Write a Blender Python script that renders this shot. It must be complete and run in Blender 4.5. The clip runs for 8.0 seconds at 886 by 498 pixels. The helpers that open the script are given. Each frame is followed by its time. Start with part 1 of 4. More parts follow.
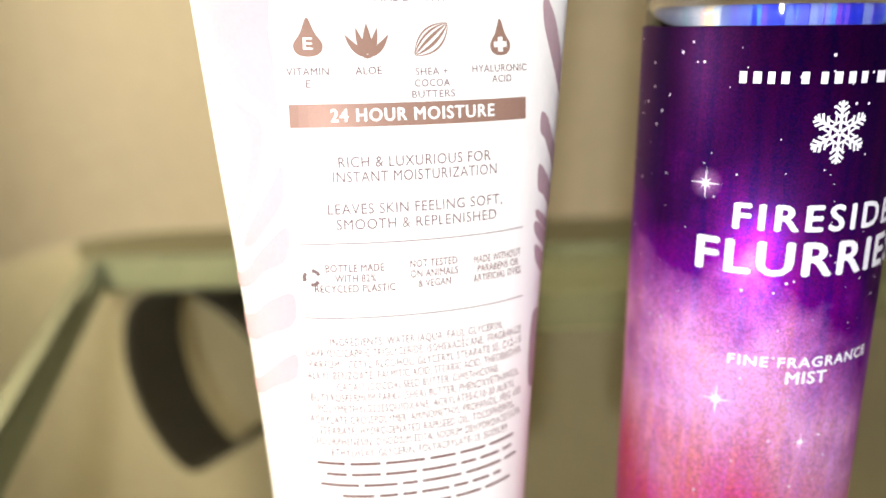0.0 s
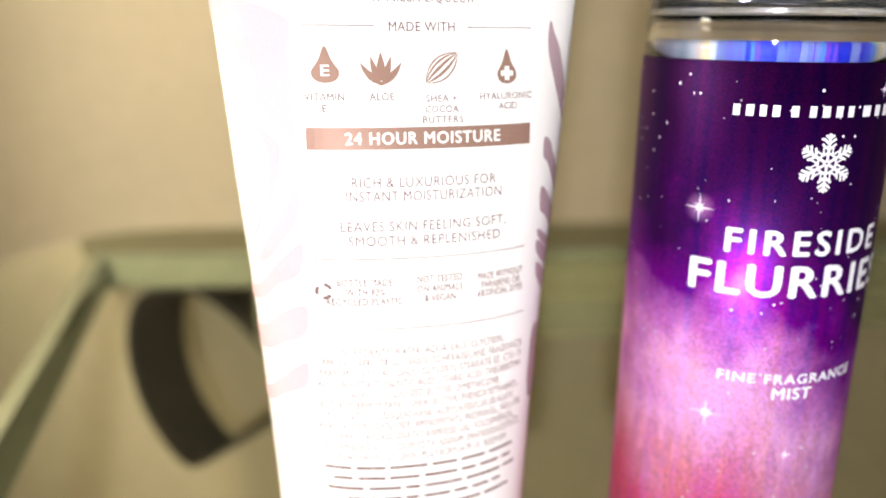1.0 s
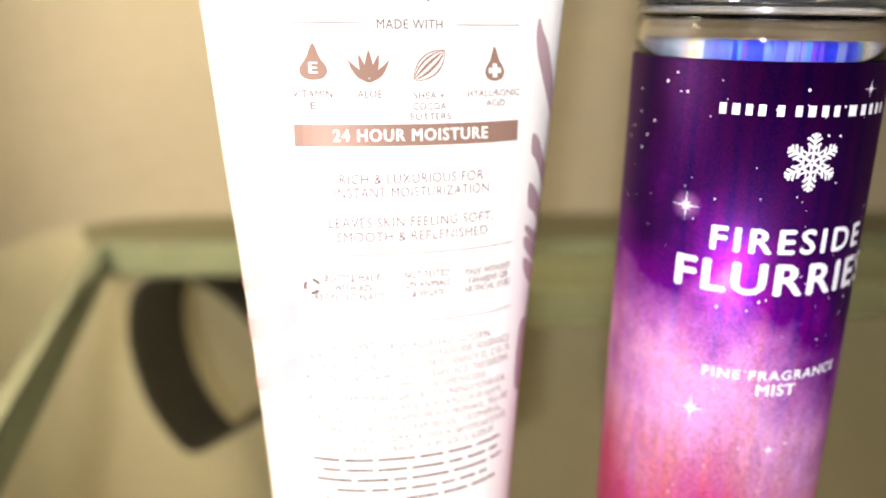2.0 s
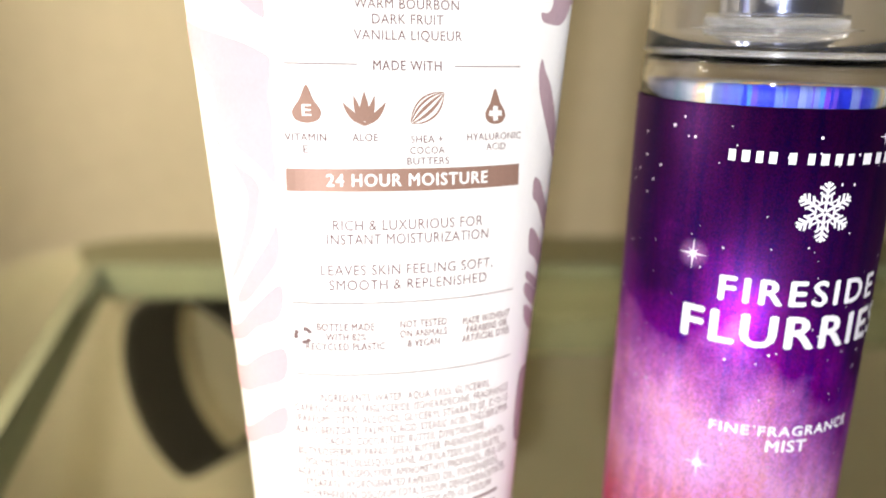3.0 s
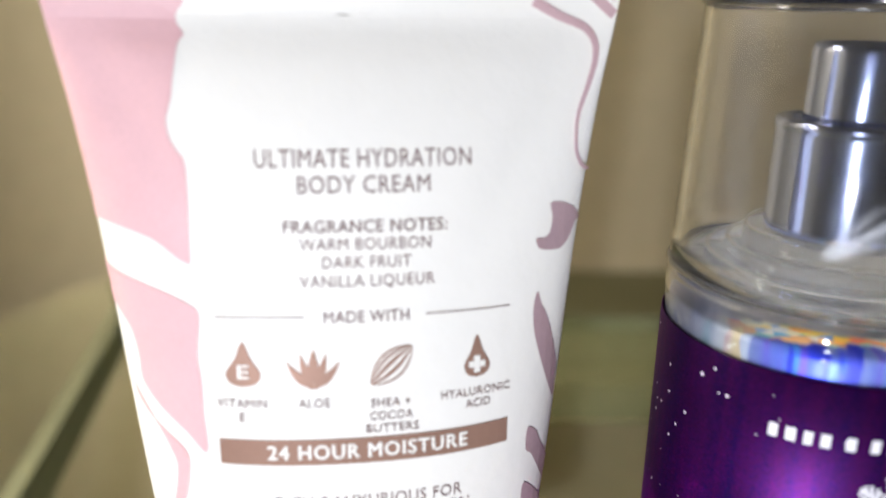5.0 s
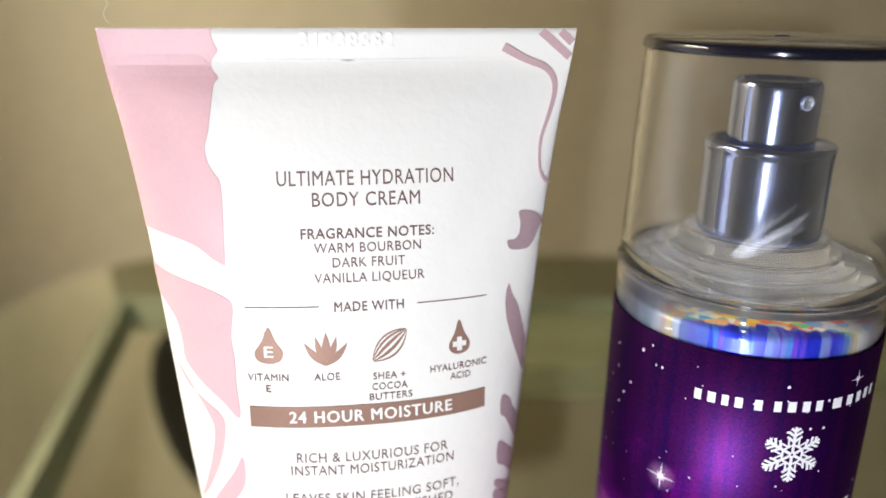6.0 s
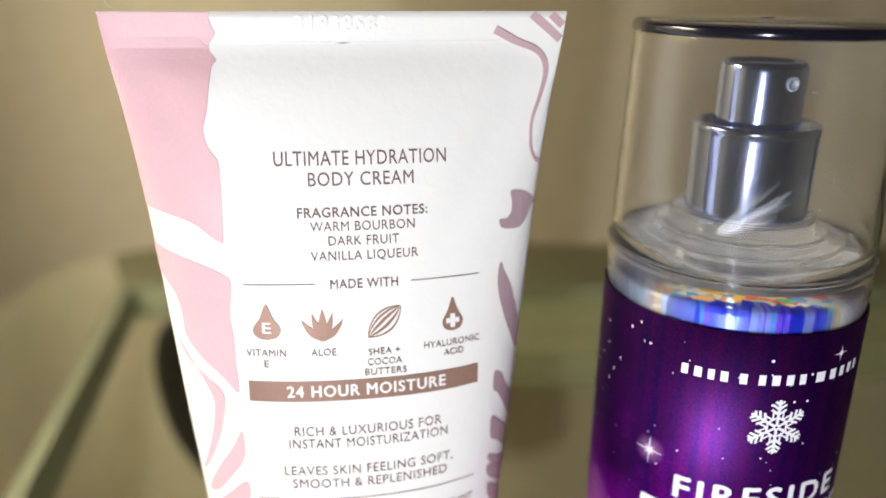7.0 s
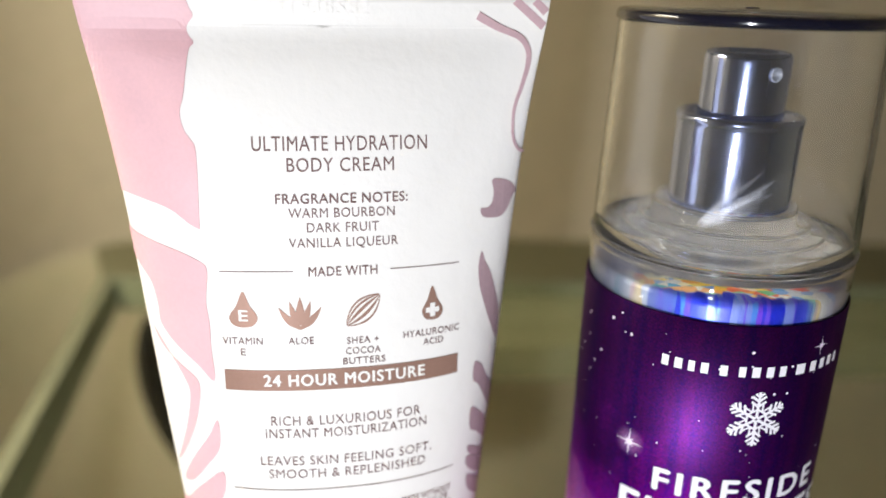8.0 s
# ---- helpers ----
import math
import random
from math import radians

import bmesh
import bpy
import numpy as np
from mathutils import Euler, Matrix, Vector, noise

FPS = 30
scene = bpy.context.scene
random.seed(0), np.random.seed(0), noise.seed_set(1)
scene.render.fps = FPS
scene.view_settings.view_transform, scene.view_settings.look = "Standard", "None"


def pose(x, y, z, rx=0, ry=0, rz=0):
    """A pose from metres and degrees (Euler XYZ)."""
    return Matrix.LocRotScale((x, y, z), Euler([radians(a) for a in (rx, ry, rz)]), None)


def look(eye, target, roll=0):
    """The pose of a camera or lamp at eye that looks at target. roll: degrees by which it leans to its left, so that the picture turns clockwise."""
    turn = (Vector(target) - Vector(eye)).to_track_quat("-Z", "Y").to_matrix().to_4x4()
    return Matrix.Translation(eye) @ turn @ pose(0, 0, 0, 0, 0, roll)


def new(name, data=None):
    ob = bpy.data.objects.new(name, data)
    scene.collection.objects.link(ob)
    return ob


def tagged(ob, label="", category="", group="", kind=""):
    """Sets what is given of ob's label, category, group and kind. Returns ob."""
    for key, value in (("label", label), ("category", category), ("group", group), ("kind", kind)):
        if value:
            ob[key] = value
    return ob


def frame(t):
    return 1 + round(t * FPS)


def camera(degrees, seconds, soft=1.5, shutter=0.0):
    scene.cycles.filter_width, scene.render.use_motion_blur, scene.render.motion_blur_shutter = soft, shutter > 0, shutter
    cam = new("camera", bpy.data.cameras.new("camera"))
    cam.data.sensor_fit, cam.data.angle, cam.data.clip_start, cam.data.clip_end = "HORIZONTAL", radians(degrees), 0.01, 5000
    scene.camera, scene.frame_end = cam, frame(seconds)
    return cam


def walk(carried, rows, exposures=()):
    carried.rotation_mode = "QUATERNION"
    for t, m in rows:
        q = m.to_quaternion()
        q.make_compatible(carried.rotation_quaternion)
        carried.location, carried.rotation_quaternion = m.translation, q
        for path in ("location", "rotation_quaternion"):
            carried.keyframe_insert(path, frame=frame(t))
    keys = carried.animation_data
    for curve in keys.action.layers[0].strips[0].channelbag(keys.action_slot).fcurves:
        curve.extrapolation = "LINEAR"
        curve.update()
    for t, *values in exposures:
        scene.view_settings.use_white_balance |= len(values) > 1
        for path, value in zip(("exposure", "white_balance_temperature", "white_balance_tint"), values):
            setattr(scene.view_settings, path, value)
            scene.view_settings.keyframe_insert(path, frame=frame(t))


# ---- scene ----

cam = camera(59.2, 8.0, 1.6, 0.25)
# lens with a shallow depth of field, sharp on the two containers
cam.data.dof.use_dof = True
cam.data.dof.focus_distance = 0.126
cam.data.dof.aperture_fstop = 8.8

ROWS = [  # seconds, place, turn
    (0.0, -0.0969, -0.1314, 0.1375, 73.94, 0.61, -14.28),
    (0.5, -0.0963, -0.1347, 0.1404, 74.14, 0.32, -14.17),
    (1.0, -0.0997, -0.1367, 0.1427, 73.8, -0.46, -14.12),
    (1.2, -0.0986, -0.1401, 0.1439, 73.67, -0.82, -14.04),
    (2.3, -0.0970, -0.1376, 0.1446, 72.76, -0.71, -13.64),
    (2.5, -0.0985, -0.137, 0.1417, 74.03, -1.11, -13.65),
    (2.7, -0.1008, -0.1326, 0.1442, 73.49, -1.16, -15.07),
    (3.0, -0.0949, -0.1316, 0.1484, 74.03, -1.2, -13.56),
    (3.2, -0.0885, -0.1255, 0.1544, 73.73, -1.19, -12.04),
    (3.5, -0.082, -0.1011, 0.1771, 74.7, -1.15, -11.24),
    (3.7, -0.0788, -0.0985, 0.1882, 73.96, -1.52, -11.24),
    (4.0, -0.0753, -0.1027, 0.1863, 74.35, -1.41, -10.6),
    (4.5, -0.0778, -0.1008, 0.1845, 73.8, -1.24, -9.93),
    (5.0, -0.0764, -0.0997, 0.1821, 72.55, -0.8, -9.7),
    (5.2, -0.0778, -0.1011, 0.1839, 71.45, -0.92, -10.48),
    (6.3, -0.0801, -0.125, 0.193, 71.23, -0.43, -10.49),
    (6.5, -0.0797, -0.1251, 0.1923, 71.1, -0.35, -10.21),
    (7.0, -0.0791, -0.1252, 0.1912, 70.65, -0.45, -10.46),
    (7.5, -0.0793, -0.1248, 0.1908, 70.54, -0.75, -10.74),
    (8.0, -0.0778, -0.1245, 0.1894, 70.42, -1.31, -11.18),
]
EXPOSURES = [(0.0, -0.22, 6500, 12), (1.2, -0.2, 6550, 13), (2.5, -0.08, 6700, 14), (3.0, -0.24, 6500, 12), (3.6, -0.65, 6150, 11), (5.2, -0.66, 6150, 11), (6.3, -0.66, 6250, 11), (8.0, -0.66, 6250, 11)]
walk(cam, [(t, pose(*p)) for t, *p in ROWS], EXPOSURES)

# ---- light ----
world = bpy.data.worlds.new("room_air")
scene.world = world
world.use_nodes = True
world.node_tree.nodes["Background"].inputs[0].default_value = (1.0, 0.88, 0.7, 1)
world.node_tree.nodes["Background"].inputs[1].default_value = 0.03


def area_lamp(name, eye, target, size, watts, colour, shape="DISK"):
    data = bpy.data.lights.new(name, "AREA")
    data.shape, data.size, data.energy, data.color = shape, size, watts, colour
    ob = new(name, data)
    ob.matrix_world = look(eye, target)
    return ob


# the torch of the filming telephone, and the room's warm lamp
area_lamp("torch", (-0.165, -0.275, 0.122), (-0.05, 0.0, 0.12), 0.016, 1.7, (0.93, 0.95, 0.98))
area_lamp("room_lamp", (-0.375, 0.11, 0.36), (-0.33, 0.42, -0.40), 0.22, 7.2, (1.0, 0.90, 0.72))


# ---- materials ----
def material(name, colour=(0.8, 0.8, 0.8), rough=0.5, metal=0.0, grain=0.0, grain_size=400.0, bump=0.0, bump_size=900.0, coat=0.0):
    """A principled surface with colour grain at two scales and fine relief, in object metres."""
    mat = bpy.data.materials.new(name)
    mat.use_nodes = True
    nt = mat.node_tree
    bs = nt.nodes["Principled BSDF"]
    bs.inputs["Base Color"].default_value = (*colour, 1)
    bs.inputs["Roughness"].default_value = rough
    bs.inputs["Metallic"].default_value = metal
    bs.inputs["Coat Weight"].default_value = coat
    bs.inputs["Coat Roughness"].default_value = 0.12
    tc = nt.nodes.new("ShaderNodeTexCoord")
    if grain:
        fine = nt.nodes.new("ShaderNodeTexNoise")
        fine.inputs["Scale"].default_value, fine.inputs["Detail"].default_value = grain_size, 4
        broad = nt.nodes.new("ShaderNodeTexNoise")
        broad.inputs["Scale"].default_value, broad.inputs["Detail"].default_value = grain_size / 14, 3
        both = nt.nodes.new("ShaderNodeMath")
        both.operation = "ADD"
        ramp = nt.nodes.new("ShaderNodeMapRange")
        ramp.inputs[1].default_value, ramp.inputs[2].default_value = 0.6, 1.4
        ramp.inputs[3].default_value, ramp.inputs[4].default_value = 1 - grain, 1 + grain
        mix = nt.nodes.new("ShaderNodeVectorMath")
        mix.operation = "SCALE"
        mix.inputs[0].default_value = colour
        for n in (fine, broad):
            nt.links.new(tc.outputs["Object"], n.inputs["Vector"])
        nt.links.new(fine.outputs[0], both.inputs[0])
        nt.links.new(broad.outputs[0], both.inputs[1])
        nt.links.new(both.outputs[0], ramp.inputs[0])
        nt.links.new(ramp.outputs[0], mix.inputs["Scale"])
        nt.links.new(mix.outputs[0], bs.inputs["Base Color"])
    if bump:
        rel = nt.nodes.new("ShaderNodeTexNoise")
        rel.inputs["Scale"].default_value, rel.inputs["Detail"].default_value = bump_size, 3
        bp = nt.nodes.new("ShaderNodeBump")
        bp.inputs["Strength"].default_value, bp.inputs["Distance"].default_value = bump, 0.0006
        nt.links.new(tc.outputs["Object"], rel.inputs["Vector"])
        nt.links.new(rel.outputs[0], bp.inputs["Height"])
        nt.links.new(bp.outputs[0], bs.inputs["Normal"])
    return mat


def clear(name, colour, rough=0.02, ior=1.49, through_light=1.0):
    mat = material(name, colour, rough)
    bs = mat.node_tree.nodes["Principled BSDF"]
    bs.inputs["Transmission Weight"].default_value = through_light
    bs.inputs["IOR"].default_value = ior
    return mat


WALL = material("beige_wall_paint", (0.53, 0.46, 0.31), 0.8, grain=0.08, grain_size=60, bump=0.3, bump_size=300)
GREEN = material("sage_green_shade", (0.21, 0.205, 0.115), 0.5, grain=0.06, grain_size=90, bump=0.05)
OLIVE = material("olive_paint", (0.19, 0.18, 0.095), 0.6, grain=0.08, grain_size=90)
DARKGREEN = material("dark_green_edge", (0.19, 0.195, 0.115), 0.6, grain=0.15, grain_size=120)
BRONZE = material("dark_brown_strap", (0.026, 0.021, 0.012), 0.6, grain=0.2, grain_size=300, bump=0.1)
PLASTER = material("room_plaster", (0.45, 0.38, 0.28), 0.9, grain=0.05, grain_size=8)
TUBE_WHITE = material("white_tube_plastic", (0.93, 0.893, 0.835), 0.5, grain=0.015, grain_size=300, bump=0.20, bump_size=420)
PINK = material("pink_print", (0.80, 0.49, 0.51), 0.42, grain=0.05, grain_size=1600)
MAUVE = material("mauve_print", (0.44, 0.30, 0.32), 0.36, grain=0.10, grain_size=1800)
VEIN = material("dusty_rose_print", (0.60, 0.40, 0.42), 0.42, grain=0.08, grain_size=1800)
LILAC = material("lilac_print", (0.62, 0.46, 0.55), 0.36, grain=0.06, grain_size=1600)
TAUPE = material("taupe_foil", (0.33, 0.195, 0.145), 0.45, 0.12, grain=0.08, grain_size=2500)
INK = material("taupe_ink", (0.22, 0.14, 0.13), 0.5, grain=0.05, grain_size=2000)
ROSEINK = material("rose_ink", (0.21, 0.115, 0.10), 0.5, grain=0.05, grain_size=2000)
GOLD = material("gold_foil", (0.55, 0.43, 0.20), 0.18, 1.0, grain=0.1, grain_size=900)
CAPWHITE = material("white_cap_plastic", (0.8, 0.76, 0.74), 0.3, grain=0.02, grain_size=200)
WHITEPRINT = material("white_print", (0.93, 0.90, 0.95), 0.4, grain=0.02, grain_size=900)
STARPRINT = material("pale_lilac_print", (0.95, 0.82, 0.98), 0.35, grain=0.05, grain_size=900)
CHROME = material("chrome_plating", (0.50, 0.57, 0.88), 0.10, 1.0, grain=0.04, grain_size=500, bump=0.02)
DARKRIM = material("dark_edge_reflection_and_mark", (0.008, 0.008, 0.016), 0.12, coat=0.5)
CLEAR = clear("clear_acrylic", (1.0, 1.0, 1.0), 0.02, 1.36, 0.992)
SEATCLEAR = clear("clear_moulded_plastic", (0.97, 0.98, 1.0), 0.12, 1.22, 0.965)
SHELFGLASS = clear("green_glass", (0.955, 0.985, 0.89), 0.0, 1.02)
MISTGLASS = clear("clear_bottle_plastic", (0.97, 0.96, 0.97), 0.03)
RINGCLEAR = clear("cloudy_clear_plastic", (0.97, 0.97, 1.0), 0.18, 1.3)
NOZZLE = material("pale_nozzle_plastic", (0.16, 0.17, 0.20), 0.3, grain=0.05, grain_size=800)
FIBRE = material("pale_fibre", (0.8, 0.78, 0.72), 0.8, grain=0.05, grain_size=900)
for ink in (INK, ROSEINK, TAUPE, PINK):
    ink.node_tree.nodes["Principled BSDF"].inputs["Specular IOR Level"].default_value = 0.35 if ink is PINK else 0.12


def night_sky_label():
    """Metallic purple to pink print: height gives the hue, noise the clouds and the far wood."""
    mat = material("purple_foil_label", (0.2, 0.02, 0.3), 0.39, 0.45)
    nt = mat.node_tree
    bs = nt.nodes["Principled BSDF"]
    tc = nt.nodes.new("ShaderNodeTexCoord")
    sep = nt.nodes.new("ShaderNodeSeparateXYZ")
    nt.links.new(tc.outputs["Object"], sep.inputs[0])
    cloud = nt.nodes.new("ShaderNodeTexNoise")
    cloud.inputs["Scale"].default_value, cloud.inputs["Detail"].default_value = 60, 7
    nt.links.new(tc.outputs["Object"], cloud.inputs["Vector"])
    shift = nt.nodes.new("ShaderNodeMath")
    shift.operation = "MULTIPLY_ADD"
    shift.inputs[1].default_value, shift.inputs[2].default_value = 0.046, -0.023
    nt.links.new(cloud.outputs[0], shift.inputs[0])
    height = nt.nodes.new("ShaderNodeMath")
    height.operation = "ADD"
    nt.links.new(sep.outputs[2], height.inputs[0])
    nt.links.new(shift.outputs[0], height.inputs[1])
    # the night sky reaches lower on one side: part print, part painted shade
    dusk_shade = nt.nodes.new("ShaderNodeMapRange")
    dusk_shade.inputs[1].default_value, dusk_shade.inputs[2].default_value = -0.012, 0.016
    dusk_shade.inputs[3].default_value, dusk_shade.inputs[4].default_value = 0.0, 0.020
    nt.links.new(sep.outputs[0], dusk_shade.inputs[0])
    night = nt.nodes.new("ShaderNodeMath")
    night.operation = "ADD"
    nt.links.new(height.outputs[0], night.inputs[0])
    nt.links.new(dusk_shade.outputs[0], night.inputs[1])
    span = nt.nodes.new("ShaderNodeMapRange")
    span.inputs[1].default_value, span.inputs[2].default_value = 0.0, 0.14
    nt.links.new(night.outputs[0], span.inputs[0])
    ramp = nt.nodes.new("ShaderNodeValToRGB")
    stops = [(0.0, (0.40, 0.05, 0.15)), (0.33, (0.95, 0.22, 0.38)), (0.44, (1.0, 0.42, 0.62)), (0.53, (1.0, 0.50, 0.85)), (0.61, (0.60, 0.20, 0.60)),
             (0.70, (0.15, 0.016, 0.22)), (0.80, (0.030, 0.002, 0.064)), (1.0, (0.013, 0.001, 0.030))]
    el = ramp.color_ramp.elements
    el[0].position, el[0].color = stops[0][0], (*stops[0][1], 1)
    el[1].position, el[1].color = stops[-1][0], (*stops[-1][1], 1)
    for p, c in stops[1:-1]:
        e = el.new(p)
        e.color = (*c, 1)
    nt.links.new(span.outputs[0], ramp.inputs[0])
    # fir-wood silhouettes low on the print
    tree = nt.nodes.new("ShaderNodeTexNoise")
    tree.inputs["Scale"].default_value, tree.inputs["Detail"].default_value = 1.0, 8
    squash = nt.nodes.new("ShaderNodeMapping")
    squash.inputs["Scale"].default_value = (420, 420, 90)
    nt.links.new(tc.outputs["Object"], squash.inputs[0])
    nt.links.new(squash.outputs[0], tree.inputs["Vector"])
    line = nt.nodes.new("ShaderNodeMath")
    line.operation = "MULTIPLY_ADD"
    line.inputs[1].default_value, line.inputs[2].default_value = 0.05, 0.040
    nt.links.new(tree.outputs[0], line.inputs[0])
    below = nt.nodes.new("ShaderNodeMath")
    below.operation = "SUBTRACT"
    nt.links.new(line.outputs[0], below.inputs[0])
    nt.links.new(sep.outputs[2], below.inputs[1])
    mask = nt.nodes.new("ShaderNodeMapRange")
    mask.inputs[1].default_value, mask.inputs[2].default_value = 0.0, 0.006
    mask.inputs[3].default_value, mask.inputs[4].default_value = 0.0, 0.22
    nt.links.new(below.outputs[0], mask.inputs[0])
    wood = nt.nodes.new("ShaderNodeMix")
    wood.data_type = "RGBA"
    wood.inputs["B"].default_value = (0.22, 0.02, 0.10, 1)
    nt.links.new(mask.outputs[0], wood.inputs["Factor"])
    nt.links.new(ramp.outputs[0], wood.inputs["A"])
    # foil sparkle grain
    speck = nt.nodes.new("ShaderNodeTexVoronoi")
    speck.inputs["Scale"].default_value = 4000
    nt.links.new(tc.outputs["Object"], speck.inputs["Vector"])
    hue = nt.nodes.new("ShaderNodeHueSaturation")
    hr = nt.nodes.new("ShaderNodeMapRange")
    hr.inputs[3].default_value, hr.inputs[4].default_value = 0.45, 0.55
    spl = nt.nodes.new("ShaderNodeSeparateXYZ")
    nt.links.new(speck.outputs["Color"], spl.inputs[0])
    nt.links.new(spl.outputs[0], hr.inputs[0])
    nt.links.new(hr.outputs[0], hue.inputs["Hue"])
    vr = nt.nodes.new("ShaderNodeMapRange")
    vr.inputs[3].default_value, vr.inputs[4].default_value = 0.72, 1.35
    nt.links.new(spl.outputs[1], vr.inputs[0])
    nt.links.new(vr.outputs[0], hue.inputs["Value"])
    # pale glow printed round two of the stars
    glow = wood.outputs["Result"]
    for deg, z, size, most in ((-146.9, 0.1105, 0.0034, 0.3), (-134.4, 0.0705, 0.012, 0.9)):
        far = nt.nodes.new("ShaderNodeVectorMath")
        far.operation = "DISTANCE"
        far.inputs[1].default_value = (0.0235 * math.cos(radians(deg)), 0.0235 * math.sin(radians(deg)), z)
        nt.links.new(tc.outputs["Object"], far.inputs[0])
        fall = nt.nodes.new("ShaderNodeMapRange")
        fall.interpolation_type = "SMOOTHSTEP"
        fall.inputs[1].default_value, fall.inputs[2].default_value = 0.0, size
        fall.inputs[3].default_value, fall.inputs[4].default_value = most, 0.0
        nt.links.new(far.outputs["Value"], fall.inputs[0])
        halo = nt.nodes.new("ShaderNodeMix")
        halo.data_type = "RGBA"
        halo.inputs["B"].default_value = (0.98, 0.52, 0.95, 1)
        nt.links.new(fall.outputs[0], halo.inputs["Factor"])
        nt.links.new(glow, halo.inputs["A"])
        glow = halo.outputs["Result"]
    # hue drift in upright streaks round the foil, its coloured sheen painted in
    band = nt.nodes.new("ShaderNodeTexNoise")
    band.inputs["Scale"].default_value, band.inputs["Detail"].default_value = 1.0, 4
    long = nt.nodes.new("ShaderNodeMapping")
    long.inputs["Scale"].default_value = (520, 520, 10)
    nt.links.new(tc.outputs["Object"], long.inputs[0])
    nt.links.new(long.outputs[0], band.inputs["Vector"])
    drift = nt.nodes.new("ShaderNodeMapRange")
    drift.inputs[1].default_value, drift.inputs[2].default_value = 0.3, 0.7
    drift.inputs[3].default_value, drift.inputs[4].default_value = 0.45, 0.55
    nt.links.new(band.outputs[0], drift.inputs[0])
    first = nt.nodes.new("ShaderNodeHueSaturation")
    first.inputs["Saturation"].default_value = 1.1
    nt.links.new(drift.outputs[0], first.inputs["Hue"])
    nt.links.new(glow, first.inputs["Color"])
    nt.links.new(first.outputs[0], hue.inputs["Color"])
    bs.inputs["Specular Tint"].default_value = (0.78, 0.25, 0.95, 1)
    tang = nt.nodes.new("ShaderNodeTangent")
    tang.direction_type, tang.axis = "RADIAL", "Z"
    nt.links.new(tang.outputs[0], bs.inputs["Tangent"])
    bs.inputs["Anisotropic"].default_value = 0.65
    nt.links.new(hue.outputs[0], bs.inputs["Base Color"])
    bp = nt.nodes.new("ShaderNodeBump")
    bp.inputs["Strength"].default_value, bp.inputs["Distance"].default_value = 0.05, 0.0002
    nt.links.new(speck.outputs["Distance"], bp.inputs["Height"])
    nt.links.new(bp.outputs[0], bs.inputs["Normal"])
    return mat


